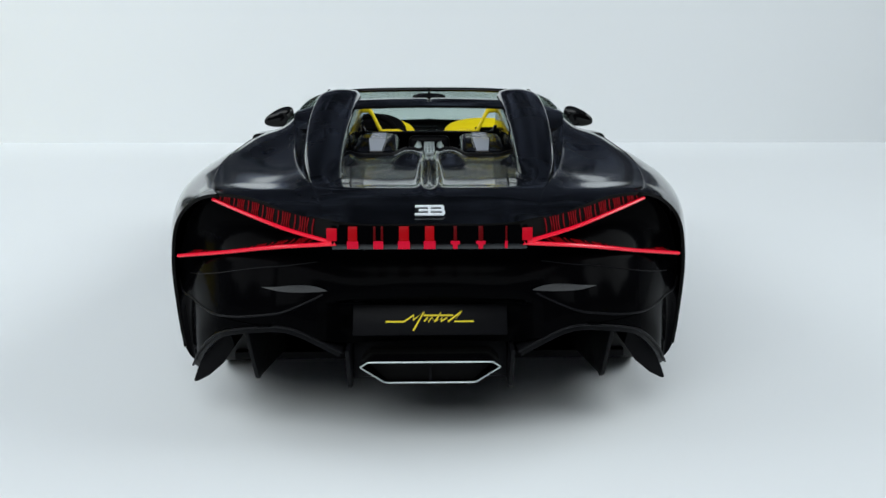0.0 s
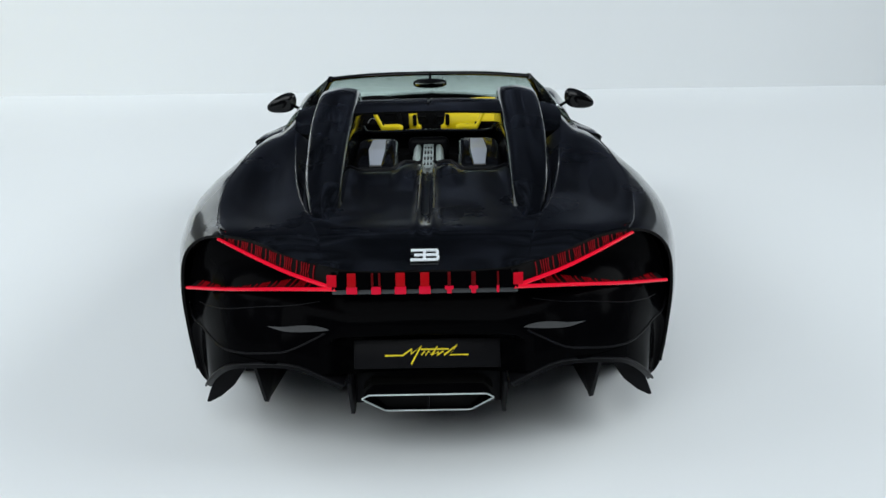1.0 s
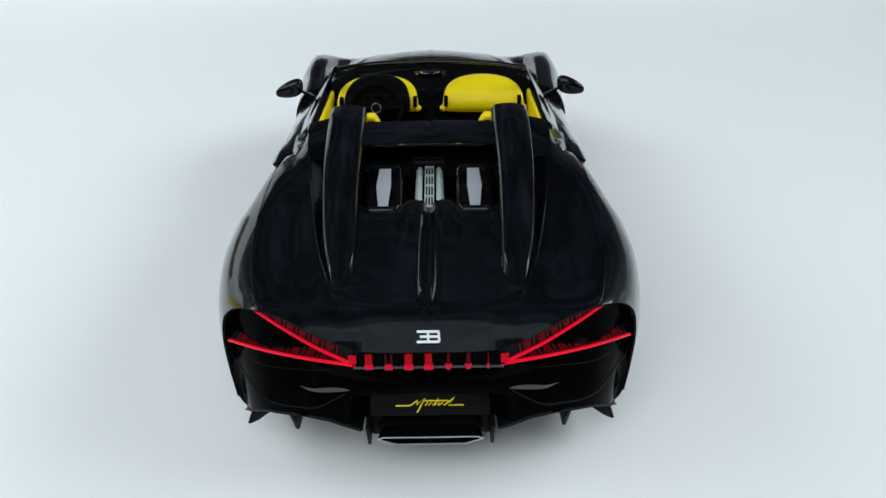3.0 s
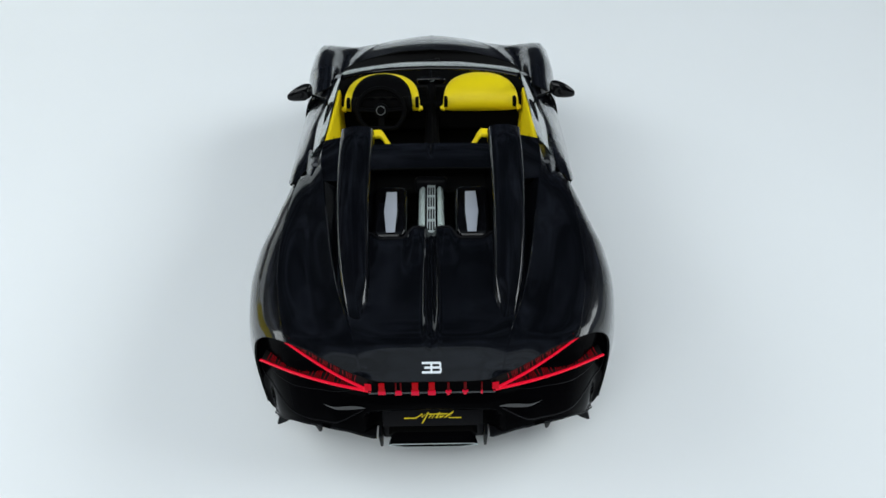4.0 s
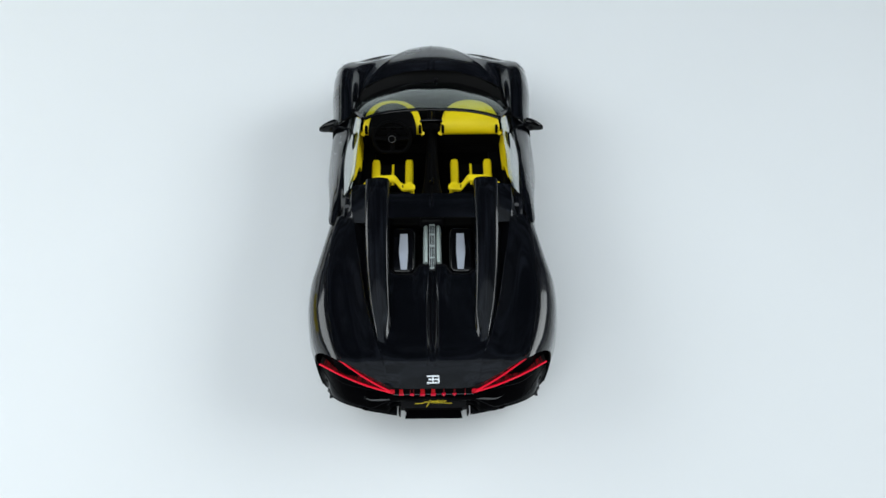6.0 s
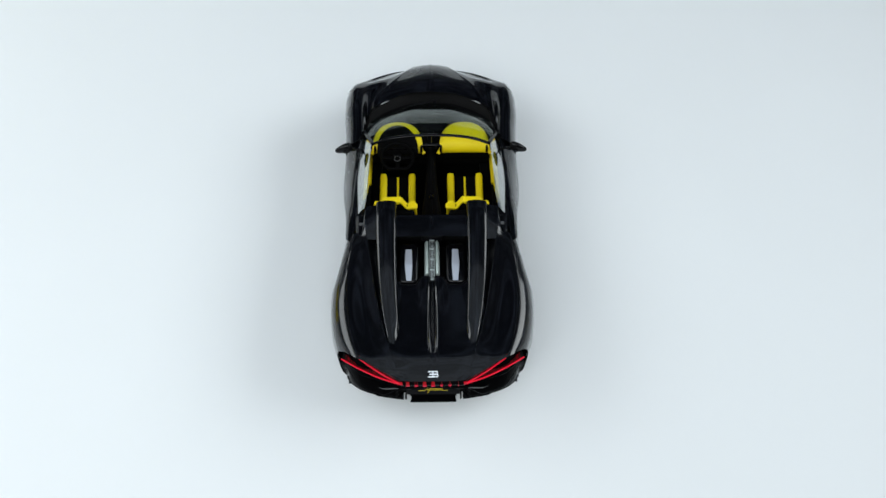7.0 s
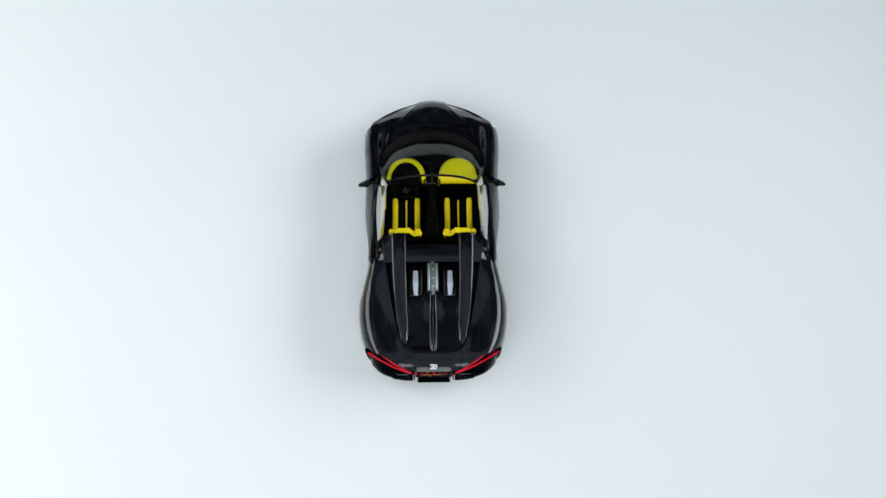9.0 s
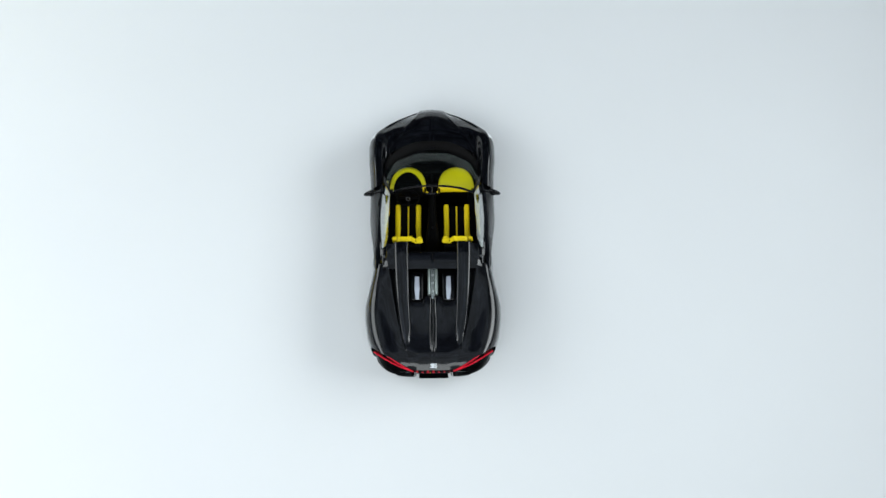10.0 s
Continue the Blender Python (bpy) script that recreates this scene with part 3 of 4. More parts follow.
def middle_strip():
    """Dark ledge across the tail with a row of seven glowing blocks and their red reflections above."""
    def ledge(u, v):
        x = -0.30 + 0.60 * v
        return (x, -0.062 + 0.012 * u, 0.736 + 0.056 * u)
    bar = part("light_strip", sheet(ledge, 6, 30), FASCIA, car, solid=0.02)
    lip = prism([(-0.070, 0.719), (-0.062, 0.716), (-0.052, 0.722), (-0.052, 0.744), (-0.058, 0.746), (-0.066, 0.741)], "x", -0.30, 0.30, 0.002)
    for w in lip.verts:
        w.co.y += 0.012 * abs(w.co.x / 0.30) ** 3
    part("strip_lip", lip, LIP, bar, "grey gloss lip under the light strip")
    tilt = math.atan2(0.056, 0.012)
    # widths of the lower and the upper shape, and which kind: one bar, two prongs, or a wedge
    shapes = ((0.034, 0.028, 1, RED_GLOW), (0.030, 0.030, 2, RED_DIM), (0.036, 0.030, 1, RED_GLOW), (0.036, 0.028, 1, RED_GLOW), (0.028, 0.010, 3, RED_DIM), (0.028, 0.014, 3, RED_DIM), (0.008, 0.006, 1, RED_DIM))
    for i, (low, up, kind, mat) in enumerate(shapes):
        x = -0.236 + 0.0785 * i
        # Upper shapes glow as the fronts' blurred reflection on the ledge.
        m = Matrix.Translation((x, -0.0575, 0.764)) @ Matrix.Rotation(tilt, 4, "X")
        if kind == 2:
            block = part("block_reflection", box(-up / 2, -up / 2 + 0.007, -0.020, 0.026, 0.0, 0.004, 0.0015, m=m), mat, bar)
            part("prong", box(up / 2 - 0.007, up / 2, -0.020, 0.026, 0.0, 0.004, 0.0015, m=m), mat, block)
        else:
            block = part("block_reflection", box(-up / 2, up / 2, -0.020, 0.026, 0.0, 0.004, 0.0015, m=m), mat, bar)
        foot = low * 0.25 if kind == 3 else low / 2
        back = 0.012 * abs(x / 0.30) ** 3
        face = prism([(x - low / 2, 0.745), (x + low / 2, 0.745), (x + low / 2, 0.737), (x + foot, 0.735), (x + foot, 0.722), (x - foot, 0.722), (x - foot, 0.735), (x - low / 2, 0.737)], "y", -0.0715 + back, -0.058 + back, 0.001)
        part("block_front", face, RED_MID, block)


def badge():
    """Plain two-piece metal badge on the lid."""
    m = Matrix.Translation((0, 0.006, 0.824)) @ Matrix.Rotation(radians(20.5), 4, "X") @ Matrix.Diagonal((1.0, 1.5, 1.0, 1))
    def bars(name, rects, parent=None, label=""):
        bm = bmesh.new()
        for x0, x1, y0, y1 in rects:
            tmp = bpy.data.meshes.new("piece")
            one = box(x0, x1, y0, y1, 0.002, 0.007, 0.0012)
            one.to_mesh(tmp)
            one.free()
            bm.from_mesh(tmp)
            bpy.data.meshes.remove(tmp)
        return part(name, bm, BADGE, parent, label)
    left = bars("badge", ((-0.046, -0.006, 0.012, 0.020), (-0.034, -0.006, -0.004, 0.004), (-0.046, -0.006, -0.020, -0.012), (-0.006, 0.004, -0.020, 0.020)), car, "white metal two-piece badge")
    left.matrix_basis = m
    bars("badge_half", ((0.004, 0.042, 0.012, 0.020), (0.004, 0.044, -0.004, 0.004), (0.004, 0.044, -0.020, -0.012), (0.038, 0.048, -0.015, -0.002), (0.036, 0.046, 0.002, 0.016)), left)


def plate():
    """Dark number-plate panel with a yellow stroke mark."""
    m = Matrix.Translation((0, 0.028, 0.461)) @ Matrix.Rotation(radians(90 - 25), 4, "X")
    p = part("plate", box(-0.252, 0.252, -0.050, 0.050, -0.006, 0.004, 0.003), CARBON, car, "dark satin plate with a yellow stroke mark")
    p.matrix_basis = m
    strokes = [[(-0.145, -0.006), (-0.085, -0.006), (-0.052, 0.016), (-0.056, -0.002), (-0.020, 0.026), (-0.055, -0.036)],
               [(-0.022, 0.014), (0.075, 0.014)],
               [(-0.020, -0.006), (-0.008, 0.008), (-0.006, -0.007), (0.006, 0.008), (0.014, -0.007), (0.036, 0.024), (0.020, -0.006), (0.040, 0.006), (0.034, -0.007), (0.056, 0.007), (0.058, -0.007), (0.104, 0.028), (0.078, -0.006), (0.142, -0.006)]]
    for line in strokes:
        part("stroke", tube([(a, b, 0.0045) for a, b in line], 0.0030, 6, flat=0.5), YELLOW_PAINT, p)


def diffuser():
    """Black underbody with two tunnels, fins and the framed exhaust."""
    d = part("diffuser", box(-0.80, 0.80, 0.62, 1.0, 0.095, 0.125), CARBON, car, "matt black rear diffuser with upright fins")
    for s in (1, -1):
        def roof(u, v):
            x = 0.285 + 0.585 * v
            edge = RIM(x)
            y0 = RIM_Y(x) + 0.01
            return (x, y0 + (1.0 - y0) * u, edge + (0.115 - edge) * u ** 1.3)
        part("tunnel_roof", flip(sheet(roof, 12, 28), s), CARBON, d, solid=0.02)
        rim = [(s * (0.285 + 0.585 * q / 24), RIM_Y(0.285 + 0.585 * q / 24) + 0.002, RIM(0.285 + 0.585 * q / 24)) for q in range(25)]
        part("tunnel_rim", tube(rim, 0.0045, 6), CARBON, d)
        part("inner_fin", flip(prism([(-0.02, 0.372), (0.04, 0.22), (0.065, 0.215), (0.10, 0.222), (0.55, 0.12), (0.55, 0.37)], "x", 0.262, 0.276, 0.003), s), CARBON, d)
        fin = prism([(0.03, 0.435), (0.150, 0.215), (0.17, 0.20), (0.20, 0.202), (0.70, 0.12), (0.70, 0.42)], "x", 0.596, 0.610, 0.003)
        part("mid_fin", flip(fin, s), CARBON, d)
        part("outer_fin", flip(prism([(0.72, 0.375), (0.775, 0.325), (0.815, 0.262), (0.842, 0.20), (0.858, 0.157), (0.846, 0.154), (0.80, 0.178), (0.745, 0.225), (0.70, 0.29)], "y", 0.255, 0.50, 0.004), s), CARBON, d)
    part("middle_panel", box(-0.262, 0.262, 0.085, 0.60, 0.235, 0.41, 0.01), CARBON, d)
    ring = [(-0.227, 0.322), (-0.200, 0.345), (0.200, 0.345), (0.227, 0.322), (0.150, 0.250), (-0.150, 0.250)]
    pts = []
    for i in range(6):
        a, b = ring[i], ring[(i + 1) % 6]
        pts += [(a[0] + (b[0] - a[0]) * q, -0.050 + 0.62 * (0.345 - (a[1] + (b[1] - a[1]) * q)), a[1] + (b[1] - a[1]) * q) for q in (0.04, 0.35, 0.65, 0.96)]
    ex = part("exhaust", tube(pts, 0.0026, 6, closed=True), BRUSHED, car, "wide framed exhaust outlet with bright metal rim")
    bm = prism(ring, "y", 0.03, 0.20)
    part("exhaust_dark", bm, VOID, ex)

    def throat(u, v):
        n = len(pts)
        q = pts[round(v * n) % n]
        k = 1 - 0.06 * u
        return (q[0] * k, q[1] + (0.035 - q[1]) * u, 0.297 + (q[2] - 0.297) * k)
    part("throat", sheet(throat, 2, len(pts), wrap=True), GLOSS, ex)
    part("divider", box(-0.004, 0.004, 0.0, 0.05, 0.26, 0.335), CARBON, ex)


def wheel(s, y):
    w = part("wheel", flip(tube([(0.70, y, 0.35), (0.73, y, 0.35), (0.905, y, 0.35), (0.92, y, 0.35)], lambda q: 0.35 if 0.1 < q < 0.9 else 0.325, 36), s), TYRE, car, "black low-profile tyre")
    part("rim", flip(tube([(0.885, y, 0.35), (0.91, y, 0.35), (0.923, y, 0.35)], lambda q: 0.26, 32), s), GLOSS, w)
    for i in range(5):
        a = 2 * math.pi * i / 5
        part("spoke", flip(tube([(0.927, y, 0.35), (0.93, y + 0.24 * math.sin(a), 0.35 + 0.24 * math.cos(a))], 0.022, 6), s), CARBON, w)


rear_deck()
for side in (1, -1):
    haunch(side)
    fairing(side)
bridge()
engine_bay()
rear_face()
tail_lamps()
middle_strip()
badge()
plate()
diffuser()
for side in (1, -1):
    for along in (0.92, 3.62):
        wheel(side, along)

# Front body
HOOD = curve((3.5, 0.845), (3.75, 0.855), (4.0, 0.848), (4.2, 0.812), (4.38, 0.762), (4.50, 0.70), (4.60, 0.61))
HALF = curve((2.9, 0.995), (3.2, 1.01), (3.6, 1.04), (3.9, 1.03), (4.03, 0.98), (4.21, 0.825), (4.39, 0.58), (4.52, 0.385), (4.60, 0.27))
FEND_Z = curve((2.9, 0.86), (3.2, 0.878), (3.6, 0.897), (3.85, 0.876), (4.0, 0.826), (4.15, 0.745), (4.4, 0.65), (4.60, 0.53))

DOME = curve((3.0, 0.74), (3.41, 0.70), (3.78, 0.61), (4.05, 0.48), (4.28, 0.33), (4.42, 0.245), (4.60, 0.20))


def front_skin(y, k):
    w = HALF(y)
    h, f = HOOD(y), FEND_Z(y)
    wide = min(DOME(y), 0.74 * w)
    dip = min(h - 0.055, f + 0.02)
    rows = [(0, h), (0.5 * wide, h - 0.010), (wide, h - 0.036), (wide + 0.5 * (0.80 * w - wide), dip), (0.80 * w, f - 0.006), (0.92 * w, f - 0.016), (w, f - 0.22), (0.95 * w, 0.24)]
    x, z = spline(rows, k)
    z += 0.006 * bump(x, 0, 0.014) * step(3.5, 3.9, y)
    z += 0.005 * bump(x, wide, 0.016)
    return (x, y, z)


def front_body():
    back = curve((0, 3.82), (1, 3.79), (2, 3.62), (3, 3.40), (4, 3.06), (5, 2.95), (7, 2.95))

    def hood(u, v):
        k = abs(2 * v - 1) * 3.0
        s = 1 if v >= 0.5 else -1
        x, y, z = front_skin(back(k) + (4.60 - back(k)) * u, k)
        return (s * x, y, z)
    part("hood", sheet(hood, 36, 64), PAINT, car, solid=0.012)
    for s in (1, -1):
        def fender(u, v):
            k = 3.0 + 4.0 * v
            return front_skin(back(k) + (4.60 - back(k)) * u, k)
        part("front_fender", flip(sheet(fender, 44, 48), s), PAINT, car, solid=0.012)
        lens = sheet(lambda u, v: front_skin(3.87 + 0.17 * u, 4.85 + 0.70 * v), 10, 10)
        for w in lens.verts:
            w.co.x += 0.012
            w.co.z += 0.010
        part("headlamp", flip(lens, s), LENS, car, "white front lamp lens", solid=0.01)

    def nose(u, v):
        k = 7 * abs(2 * v - 1)
        s = 1 if v >= 0.5 else -1
        x, y, z = front_skin(4.60, k)
        return (s * x * (1 - 0.3 * u), 4.60 - 0.05 * u, z + (0.2 - z) * u)
    part("nose", sheet(nose, 6, 40), GLOSS, car, solid=0.01)

    # dark cowl between hood and glass
    def cowl(u, v):
        q = 2 * v - 1
        x = 0.72 * q
        yb = GLASS_Y(abs(x))
        return (x, yb + 0.004 + 0.19 * u, GLASS_Z(abs(x)) - 0.035 + 0.072 * u * u * (1 - 0.9 * abs(q) ** 3))
    part("cowl", sheet(cowl, 6, 40), VOID, car, solid=0.01)
    wiper = part("wiper", tube([(0.05, 3.72, 0.80), (-0.25, 3.62, 0.81), (-0.55, 3.38, 0.845)], 0.009, 6), CARBON, car)
    part("wiper_pivot", box(0.03, 0.07, 3.70, 3.74, 0.775, 0.81, 0.006), CARBON, wiper)


GLASS_Y = curve((0.0, 3.68), (0.25, 3.655), (0.45, 3.54), (0.56, 3.46), (0.66, 3.35), (0.73, 3.22), (0.765, 3.10))
GLASS_Z = curve((0.0, 0.785), (0.4, 0.80), (0.6, 0.83), (0.74, 0.885))
TOP_Y = curve((0.0, 2.82), (0.3, 2.80), (0.5, 2.76), (0.64, 2.70))
TOP_Z = curve((0.0, 1.115), (0.35, 1.112), (0.64, 1.100))


def windscreen():
    def fn(u, v):
        q = 2 * v - 1
        xb, xt = 0.765 * q, 0.63 * q
        b = np.array((xb, GLASS_Y(abs(xb)), GLASS_Z(abs(xb))))
        t = np.array((xt, TOP_Y(abs(xt)), TOP_Z(abs(xt))))
        p = b + (t - b) * u
        p[2] += 0.035 * math.sin(math.pi * u)
        return p
    g = part("windscreen", sheet(fn, 16, 40), GLASS, car, "raked wraparound tinted windscreen", solid=0.005)
    g.visible_shadow = False
    head = [(0.64 * q, TOP_Y(abs(0.64 * q)), TOP_Z(abs(0.64 * q))) for q in [i / 16 - 1 for i in range(33)]]
    part("header_rail", tube(head, 0.019, 10, flat=0.75), GLOSS, car, "slim black windscreen header rail")
    for s in (1, -1):
        part("pillar", tube([(s * 0.767, 3.10, 0.885), (s * 0.735, 2.97, 0.962), (s * 0.682, 2.81, 1.055), (s * 0.64, 2.70, 1.100)], lambda q: 0.026 - 0.005 * q, 10), GLOSS, car)
    def oval(u, v):
        a, q = math.pi * u, 2 * math.pi * v
        r = math.sin(a) ** 0.6
        return (-0.108 * math.cos(a), 2.70 + 0.022 * r * math.cos(q), 1.064 + 0.031 * r * math.sin(q))
    m = part("inner_mirror", sheet(oval, 20, 16, wrap=True), GLOSS, car, "black oval inner mirror")
    def face(u, v):
        ang = 2 * math.pi * v
        return (0.096 * u * math.cos(ang), 2.676 - 0.004 * (1 - u), 1.064 + 0.024 * u * math.sin(ang))
    part("mirror_face", sheet(face, 4, 24, wrap=True), MIRROR, m, "silvered mirror face")
    part("mirror_arm", tube([(0, 2.70, 1.08), (0, 2.79, 1.113)], 0.008, 8), GLOSS, m)


def door(s):
    """Door skin below the side glass, its glass, inner card and the dark rear blade."""
    def fn(u, v):
        y0 = 1.68 - 0.185 * step(0.10, 0.40, v) + 0.20 * step(0.50, 0.74, v)
        y = y0 + (3.02 - y0) * u
        bx = 0.795 + 0.03 * bump(y, 2.3, 0.5)
        bz = 0.915 - 0.055 * step(1.6, 2.9, y)
        w = 1 - step(1.6, 2.55, y)
        front = np.array([(bx - 0.03, bz - 0.03), (bx, bz), (bx + 0.08, bz - 0.055), (0.965, 0.72), (1.0, 0.60), (0.955, 0.45), (0.965, 0.25)])
        rear = np.array([(bx - 0.03, 0.910), (bx, 0.932), (0.836, 0.940), (0.872, 0.931), (0.902, 0.86), (0.90, 0.60), (0.93, 0.25)])
        x, z = spline(list(front * (1 - w) + rear * w), 6 * v)
        return (x, y, z)
    d = part("door", flip(sheet(fn, 36, 40), s), PAINT, car, "gloss black door with yellow inner card", solid=0.014)

    def glass(u, v):
        y = 1.80 + 0.04 * v * (1 - u) + (1.23 - 0.34 * v) * u
        bx = 0.797 + 0.03 * bump(y, 2.3, 0.5)
        bz = 0.89 - 0.05 * step(1.6, 2.9, y)
        tx = curve((0, 0.70), (0.15, 0.68), (0.5, 0.672), (1.0, 0.655))(u)
        tz = curve((0, 1.03), (0.15, 1.065), (0.5, 1.085), (1.0, 1.10))(u)
        return (bx + (tx - bx) * v, y, bz + (tz - bz) * v + 0.02 * math.sin(math.pi * v))
    g = part("side_glass", flip(sheet(glass, 30, 8), s), SIDE_GLASS, d, solid=0.005)
    g.visible_shadow = False

    def card(u, v):
        y0 = 2.10 + 0.50 * step(0.1, 0.95, v)
        y = y0 + (3.08 - y0) * u
        top = 0.845 - 0.03 * u
        x, z = spline([(0.745, top), (0.738, top - 0.015), (0.731, 0.72), (0.722, 0.64), (0.716, 0.52 - 0.04 * step(0.1, 0.7, u))], 4 * v)
        return (x, y, z)
    c = part("door_card", flip(sheet(card, 20, 20), s), YELLOW, d, "yellow leather inner door card", solid=0.02)
    part("door_pull", flip(box(0.685, 0.72, 2.16, 2.36, 0.66, 0.70, 0.012), s), HIDE, c)
    for y in (2.02, 2.12, 2.40):
        part("speaker_slot", flip(box(0.712, 0.734, y, y + 0.05, 0.70, 0.76, 0.008), s), HIDE, c)
    part("lower_card", flip(box(0.716, 0.74, 1.70, 2.95, 0.2, 0.56, 0.01), s), HIDE, d)
    part("door_cap", flip(box(0.748, 0.79, 1.70, 2.98, 0.80, 0.85, 0.01), s), HIDE, d)
    part("sill_dark", flip(box(0.60, 0.95, 1.5, 3.2, 0.16, 0.24), s), CARBON, car)

    def leaf(u, v):
        y = 1.50 + 0.40 * u
        w = 1.55 * v - 0.3
        a, b = 0.752 - 0.062 * u, 0.766 + 0.014 * u
        out = max(-w, w - 1, 0)
        return (a + (b - a) * w - (0.03 if w < 0 else -0.03) * out, y + 0.03 * u * min(max(w, 0), 1), 0.962 - 0.004 * u - (0.010 + 0.012 * u) * min(max(w, 0), 1) ** 2 - 0.05 * out)
    panel = part("quarter_panel", flip(sheet(leaf, 16, 14), s), PAINT, car, "gloss black leaf-shaped panel behind the side glass", solid=0.012)
    part("filler_cap", flip(tube([(0.738, 1.68, 0.955), (0.738, 1.68, 0.9615)], 0.021, 20), s), SATIN, panel, "round grey filler cap")
    part("quarter_liner", flip(box(0.60, 0.84, 1.50, 1.95, 0.30, 0.87, 0.01), s), VOID, panel)
    part("cap_ring", flip(tube([(0.738 + 0.021 * math.cos(i * math.pi / 12), 1.68 + 0.026 * math.sin(i * math.pi / 12), 0.961) for i in range(24)], 0.002, 5, closed=True), s), CARBON, panel)


def side_mirror(s):
    def shell(u, v):
        a, b = math.pi * u, 2 * math.pi * v
        q = (1 - math.cos(a)) / 2
        r = math.sin(a) ** 0.7 * (1.15 - 0.55 * q)
        return (0.895 + 0.19 * q, 2.81 + 0.045 * r * math.cos(b) - 0.03 * q, 0.955 - 0.045 * q + 0.068 * r * math.sin(b))
    m = part("side_mirror", flip(sheet(shell, 20, 20, wrap=True), s), GLOSS, car, "black teardrop side mirror on a thin stalk")
    part("mirror_stalk", flip(tube([(0.80, 2.86, 0.84), (0.86, 2.84, 0.88), (0.90, 2.81, 0.91)], 0.016, 8, flat=0.7), s), GLOSS, m)
    part("mirror_glass", flip(tube([(0.965, 2.768, 0.928), (0.965, 2.760, 0.928)], 0.040, 20), s), GLOSS, m)


def cabin():
    part("cabin_floor", box(-0.72, 0.72, 1.62, 3.3, 0.16, 0.20), HIDE, car)
    part("firewall", box(-0.72, 0.72, 3.25, 3.29, 0.2, 0.76), VOID, car)

    # dashboard top, dark, under the glass
    def top(u, v):
        q = 2 * v - 1
        x = 0.735 * q
        y = 2.99 + (GLASS_Y(abs(x)) - 0.004 - 2.99) * u
        return (x, y, 0.715 + 0.02 * abs(q) + 0.066 * u + 0.06 * abs(q) * u)
    part("dashboard", sheet(top, 12, 30), HIDE, car, "black leather dashboard", solid=0.03)
    part("dash_lower", box(-0.70, 0.70, 3.0, 3.2, 0.50, 0.745, 0.03, 3), HIDE, car)

    # domed yellow pads
    for s in (1, -1):
        def pad(u, v):
            ang = math.pi * v
            x = 0.385 - 0.302 * math.copysign(abs(math.cos(ang)) ** 0.95, math.cos(ang)) * (1 - 0.05 * u)
            h = math.sin(ang) ** 0.45
            py, pz = spline([(2.94, 0.692), (2.905, 0.735), (2.905, 0.79), (2.95, 0.854), (3.035, 0.896), (3.14, 0.908), (3.25, 0.882), (3.32, 0.81)], 7 * u)
            return (0.385 + (x - 0.385) * (0.93 + 0.07 * step(0, 0.14, u)), 2.905 + (py - 2.895) * math.sin(ang) ** 0.7, 0.745 + (pz - 0.745) * h)
        p = part("dash_pad", flip(sheet(pad, 24, 40), s), YELLOW, car, "domed yellow leather dashboard pad", solid=0.02)
        if s < 0:
            # instrument hood in front of the driver covers the middle of the pad
            def hood(u, v):
                x, y, z = pad(0.02 + 0.96 * u, v)
                return (-0.385 - (x - 0.385) * 0.74, 2.835 + (y - 2.885) * 0.90, 0.745 + (z - 0.745) * 1.10)
            part("instrument_hood", sheet(hood, 10, 28), HIDE, car, "black instrument hood behind the steering wheel", solid=0.02)
            part("instrument_face", box(-0.60, -0.17, 2.868, 2.876, 0.735, 0.86, 0.004), VOID, car)
            for x in (-0.46, -0.375, -0.29):
                part("dial", tube([(x, 2.866, 0.82), (x, 2.860, 0.82)], 0.035, 20), GLOSS, car)
        for x in (0.112, 0.645):
            part("air_vent", flip(box(x - 0.014, x + 0.014, 2.885, 2.97, 0.755, 0.825, 0.008), s), HIDE, p)

    # steering wheel
    m = pose(-0.386, 2.78, 0.79, 66, 0, 0)
    ring = []
    for i in range(40):
        a = 2 * math.pi * i / 40
        ring.append(m @ Vector((0.178 * math.cos(a), max(0.165 * math.sin(a), -0.135), 0)))
    sw = part("steering_wheel", tube(ring, 0.019, 10, closed=True), HIDE, car, "black leather flat-bottomed steering wheel")
    part("hub", tube([m @ Vector((0, 0, -0.04)), m @ Vector((0, 0, 0.012)), m @ Vector((0, 0, 0.02))], lambda q: 0.055 if q < 0.9 else 0.04, 24), HIDE, sw)
    part("hub_ring", tube([m @ Vector((0.033 * math.cos(i * math.pi / 12), 0.033 * math.sin(i * math.pi / 12), 0.022)) for i in range(24)], 0.0024, 6, closed=True), SATIN, sw)
    for ends in (((0.04, 0), (0.17, 0.01)), ((-0.04, 0), (-0.17, 0.01)), ((0, -0.04), (0, -0.135))):
        part("spoke", tube([m @ Vector((*ends[0], 0)), m @ Vector((*ends[1], 0))], 0.024, 8, flat=0.5), HIDE, sw)
    part("column", tube([m @ Vector((0, 0, -0.02)), m @ Vector((0, 0.02, -0.18))], 0.04, 12), HIDE, sw)

    # console between the seats
    def spine(u, v):
        y = 1.66 + 1.55 * u
        half = curve((0, 0.13), (0.35, 0.115), (0.6, 0.075), (1.0, 0.05))(u)
        top = curve((0, 0.80), (0.25, 0.62), (0.6, 0.60), (1.0, 0.82))(u)
        ang = math.pi * v
        return (half * -math.copysign(abs(math.cos(ang)) ** 0.5, math.cos(ang)), y, 0.2 + (top - 0.2) * math.sin(ang) ** 0.4)
    c = part("console", sheet(spine, 24, 20), HIDE, car, "black leather centre console", solid=0.01)
    part("console_strip", tube([(0, 2.05, 0.628), (0, 2.4, 0.612), (0, 2.75, 0.64), (0, 3.0, 0.74)], 0.014, 8, flat=0.4), HIDE, c)
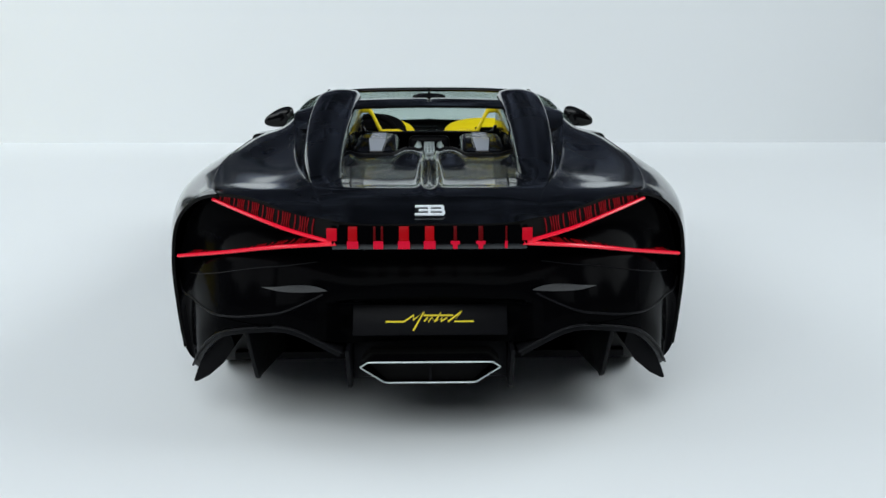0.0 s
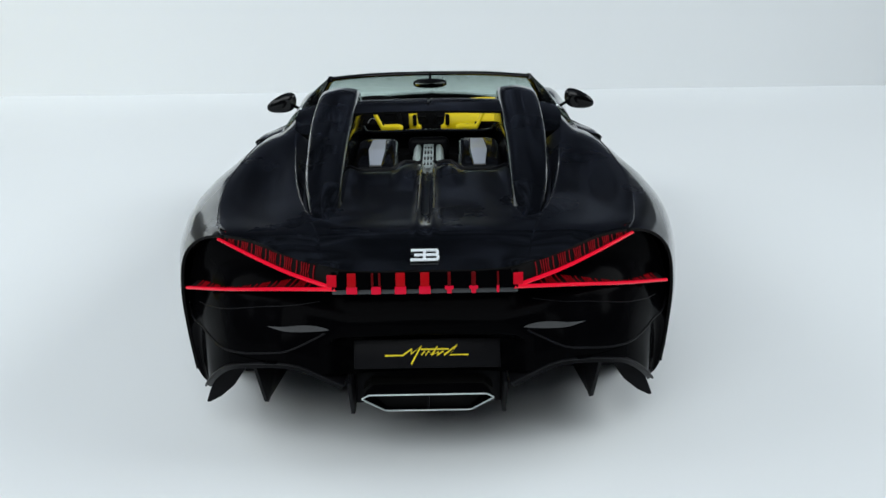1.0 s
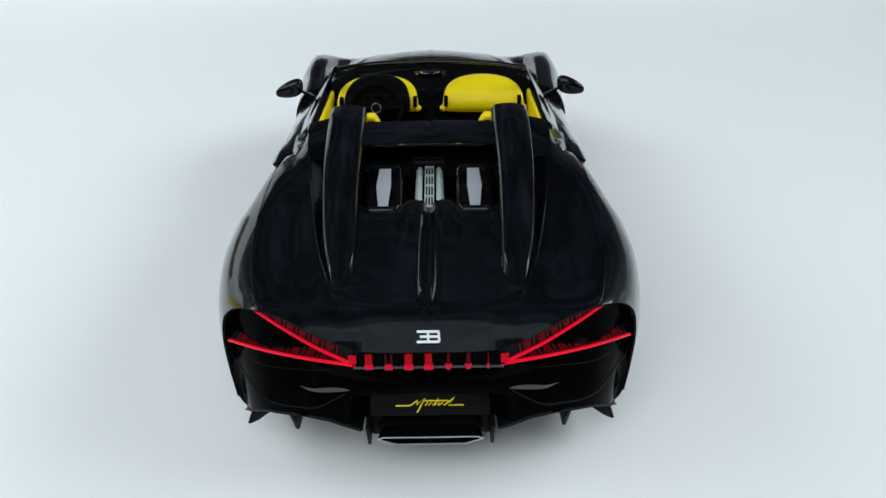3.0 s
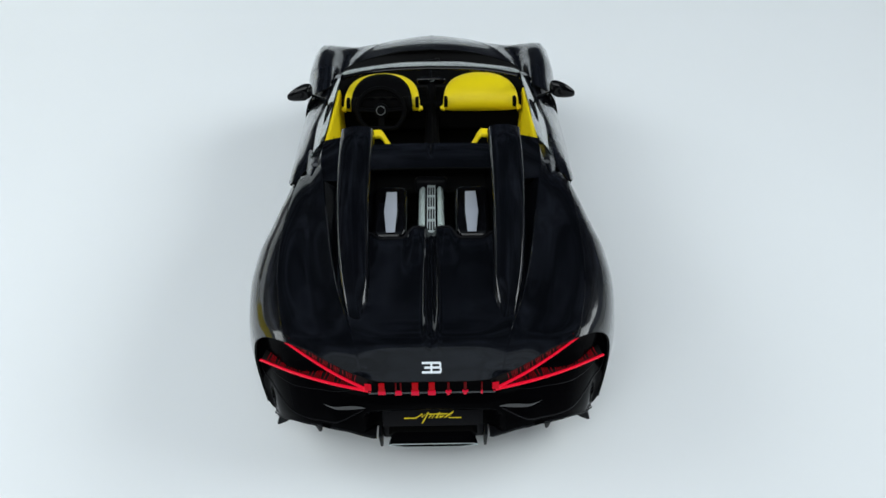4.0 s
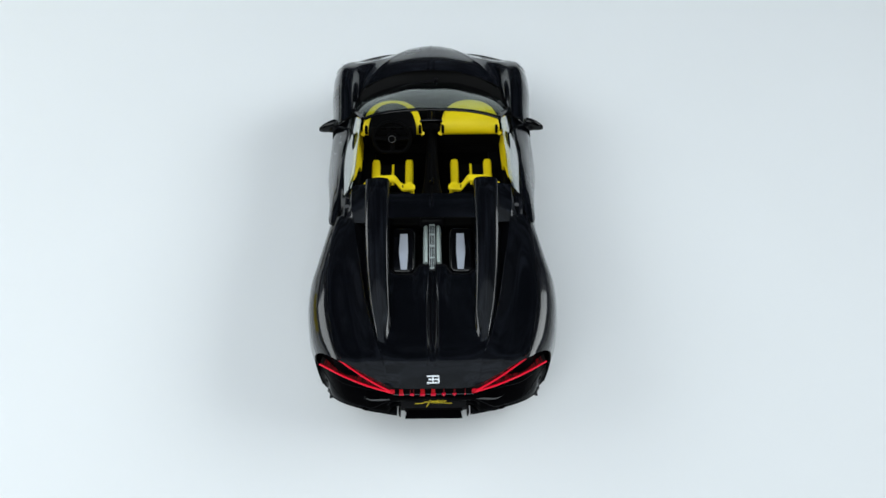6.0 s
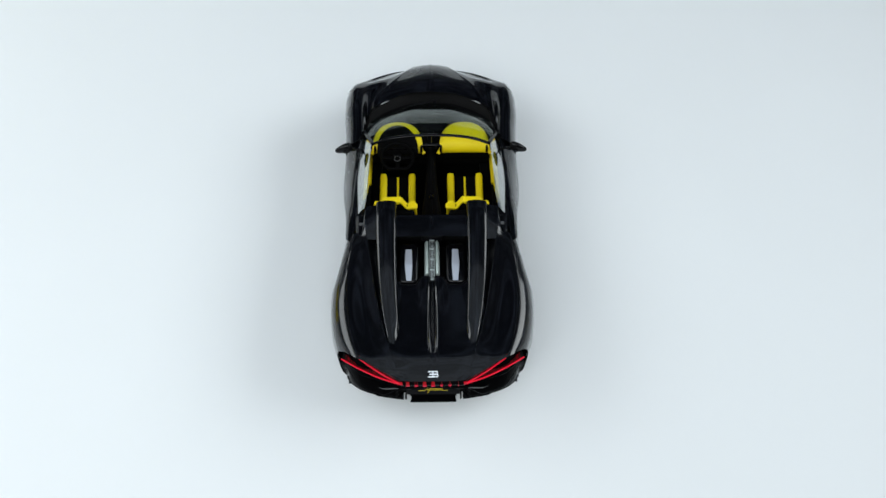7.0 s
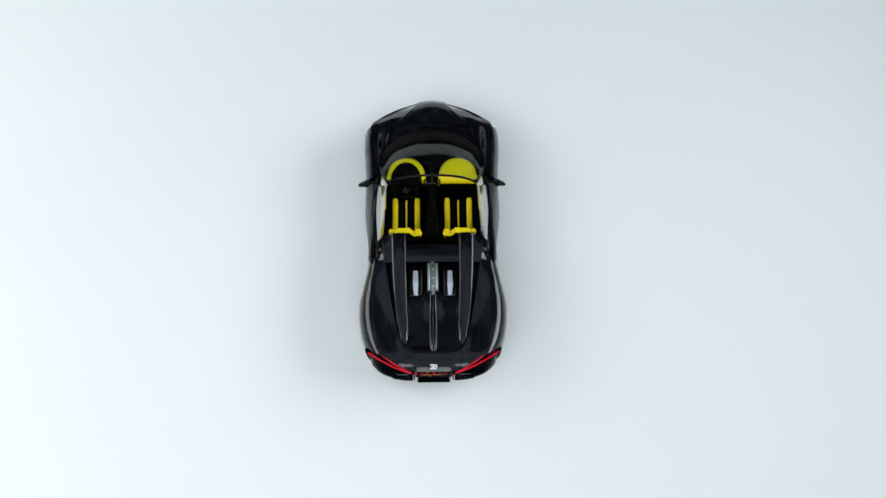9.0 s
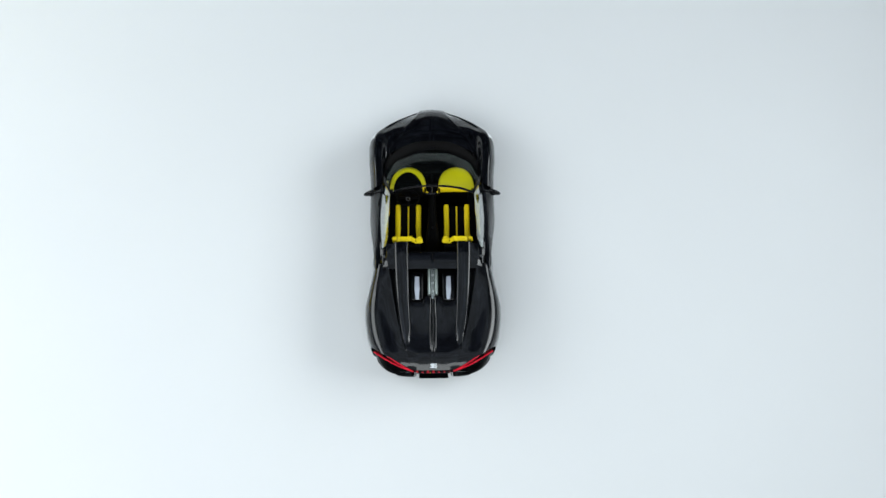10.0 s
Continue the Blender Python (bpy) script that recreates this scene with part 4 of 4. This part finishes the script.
    part("selector", box(-0.02, 0.02, 2.30, 2.36, 0.60, 0.66, 0.01), GLOSS, c)


def seat(s):
    """Bucket seat: black middle with a yellow centre stripe, yellow bolsters and headrest band."""
    X = 0.395
    line = [(2.83, 0.40), (2.6, 0.355), (2.38, 0.34), (2.22, 0.37), (2.12, 0.50), (2.03, 0.72), (1.97, 0.92), (1.94, 1.02)]

    def strip(x0, x1, lift, k0=0, k1=6.1, crown=0.0):
        def fn(u, v):
            y, z = spline(line, k0 + (k1 - k0) * u)
            a, b = spline(line, min(7, k0 + (k1 - k0) * u + 0.05)), spline(line, max(0, k0 + (k1 - k0) * u - 0.05))
            t = (a - b) / np.linalg.norm(a - b)
            n = np.array((-t[1], t[0])) * -1
            h = lift + crown * math.sin(math.pi * v)
            return (X + x0 + (x1 - x0) * v, y + n[0] * -h * -1, z + n[1] * h)
        return sheet(fn, 40, 10)
    base = part("seat", flip(strip(-0.14, 0.14, 0.0), s), HIDE, car, "bucket seat in black leather with yellow bolsters", solid=-0.03)
    part("centre_stripe", flip(strip(-0.012, 0.012, 0.006, 0, 6), s), YELLOW, base)
    for e in (-1, 1):
        def bolster(u, v, e=e):
            q = 5.8 * u
            y, z = spline(line, q)
            r = 0.042 * min(1, 12 * u + 0.8) * min(1, 5 * (1 - u) + 0.7)
            c, w = math.cos(2 * math.pi * v), math.sin(2 * math.pi * v)
            c, w = math.copysign(abs(c) ** 0.55, c), math.copysign(abs(w) ** 0.55, w)
            h = r * w + 0.035
            return (X + e * (0.168 + 0.022 * step(1.5, 5, q)) + r * 1.02 * c, y + h * step(2.5, 5, q), z + h * (1 - 0.8 * step(2.5, 5, q)))
        part("bolster", flip(capped(sheet(bolster, 36, 14, wrap=True)), s), YELLOW, base)
    # yellow shell band over the top, lower towards the car's middle
    def band(u, v):
        x = 0.150 + 0.385 * u
        z = 0.905 + 0.128 * step(0.252, 0.338, x) - 0.03 * step(0.45, 0.60, x)
        y = 1.965 - 0.028 * step(0.2, 0.4, x)
        ang = 2 * math.pi * v
        c, w = math.cos(ang), math.sin(ang)
        r = min(1, 0.55 + 8 * u, 0.55 + 8 * (1 - u))
        return (x, y + 0.040 * r * math.copysign(abs(c) ** 0.4, c), z + 0.017 * r * math.copysign(abs(w) ** 0.4, w))
    part("top_band", flip(capped(sheet(band, 60, 20, wrap=True)), s), YELLOW, base)
    part("backrest_shell", flip(box(X - 0.21, X + 0.20, 1.86, 1.93, 0.25, 0.90, 0.03, 3), s), HIDE, base)


front_body()
windscreen()
for side in (1, -1):
    door(side)
    side_mirror(side)
cabin()
for side in (1, -1):
    seat(side)
part("underbody", box(-0.88, 0.88, 0.9, 4.35, 0.095, 0.165), CARBON, car)
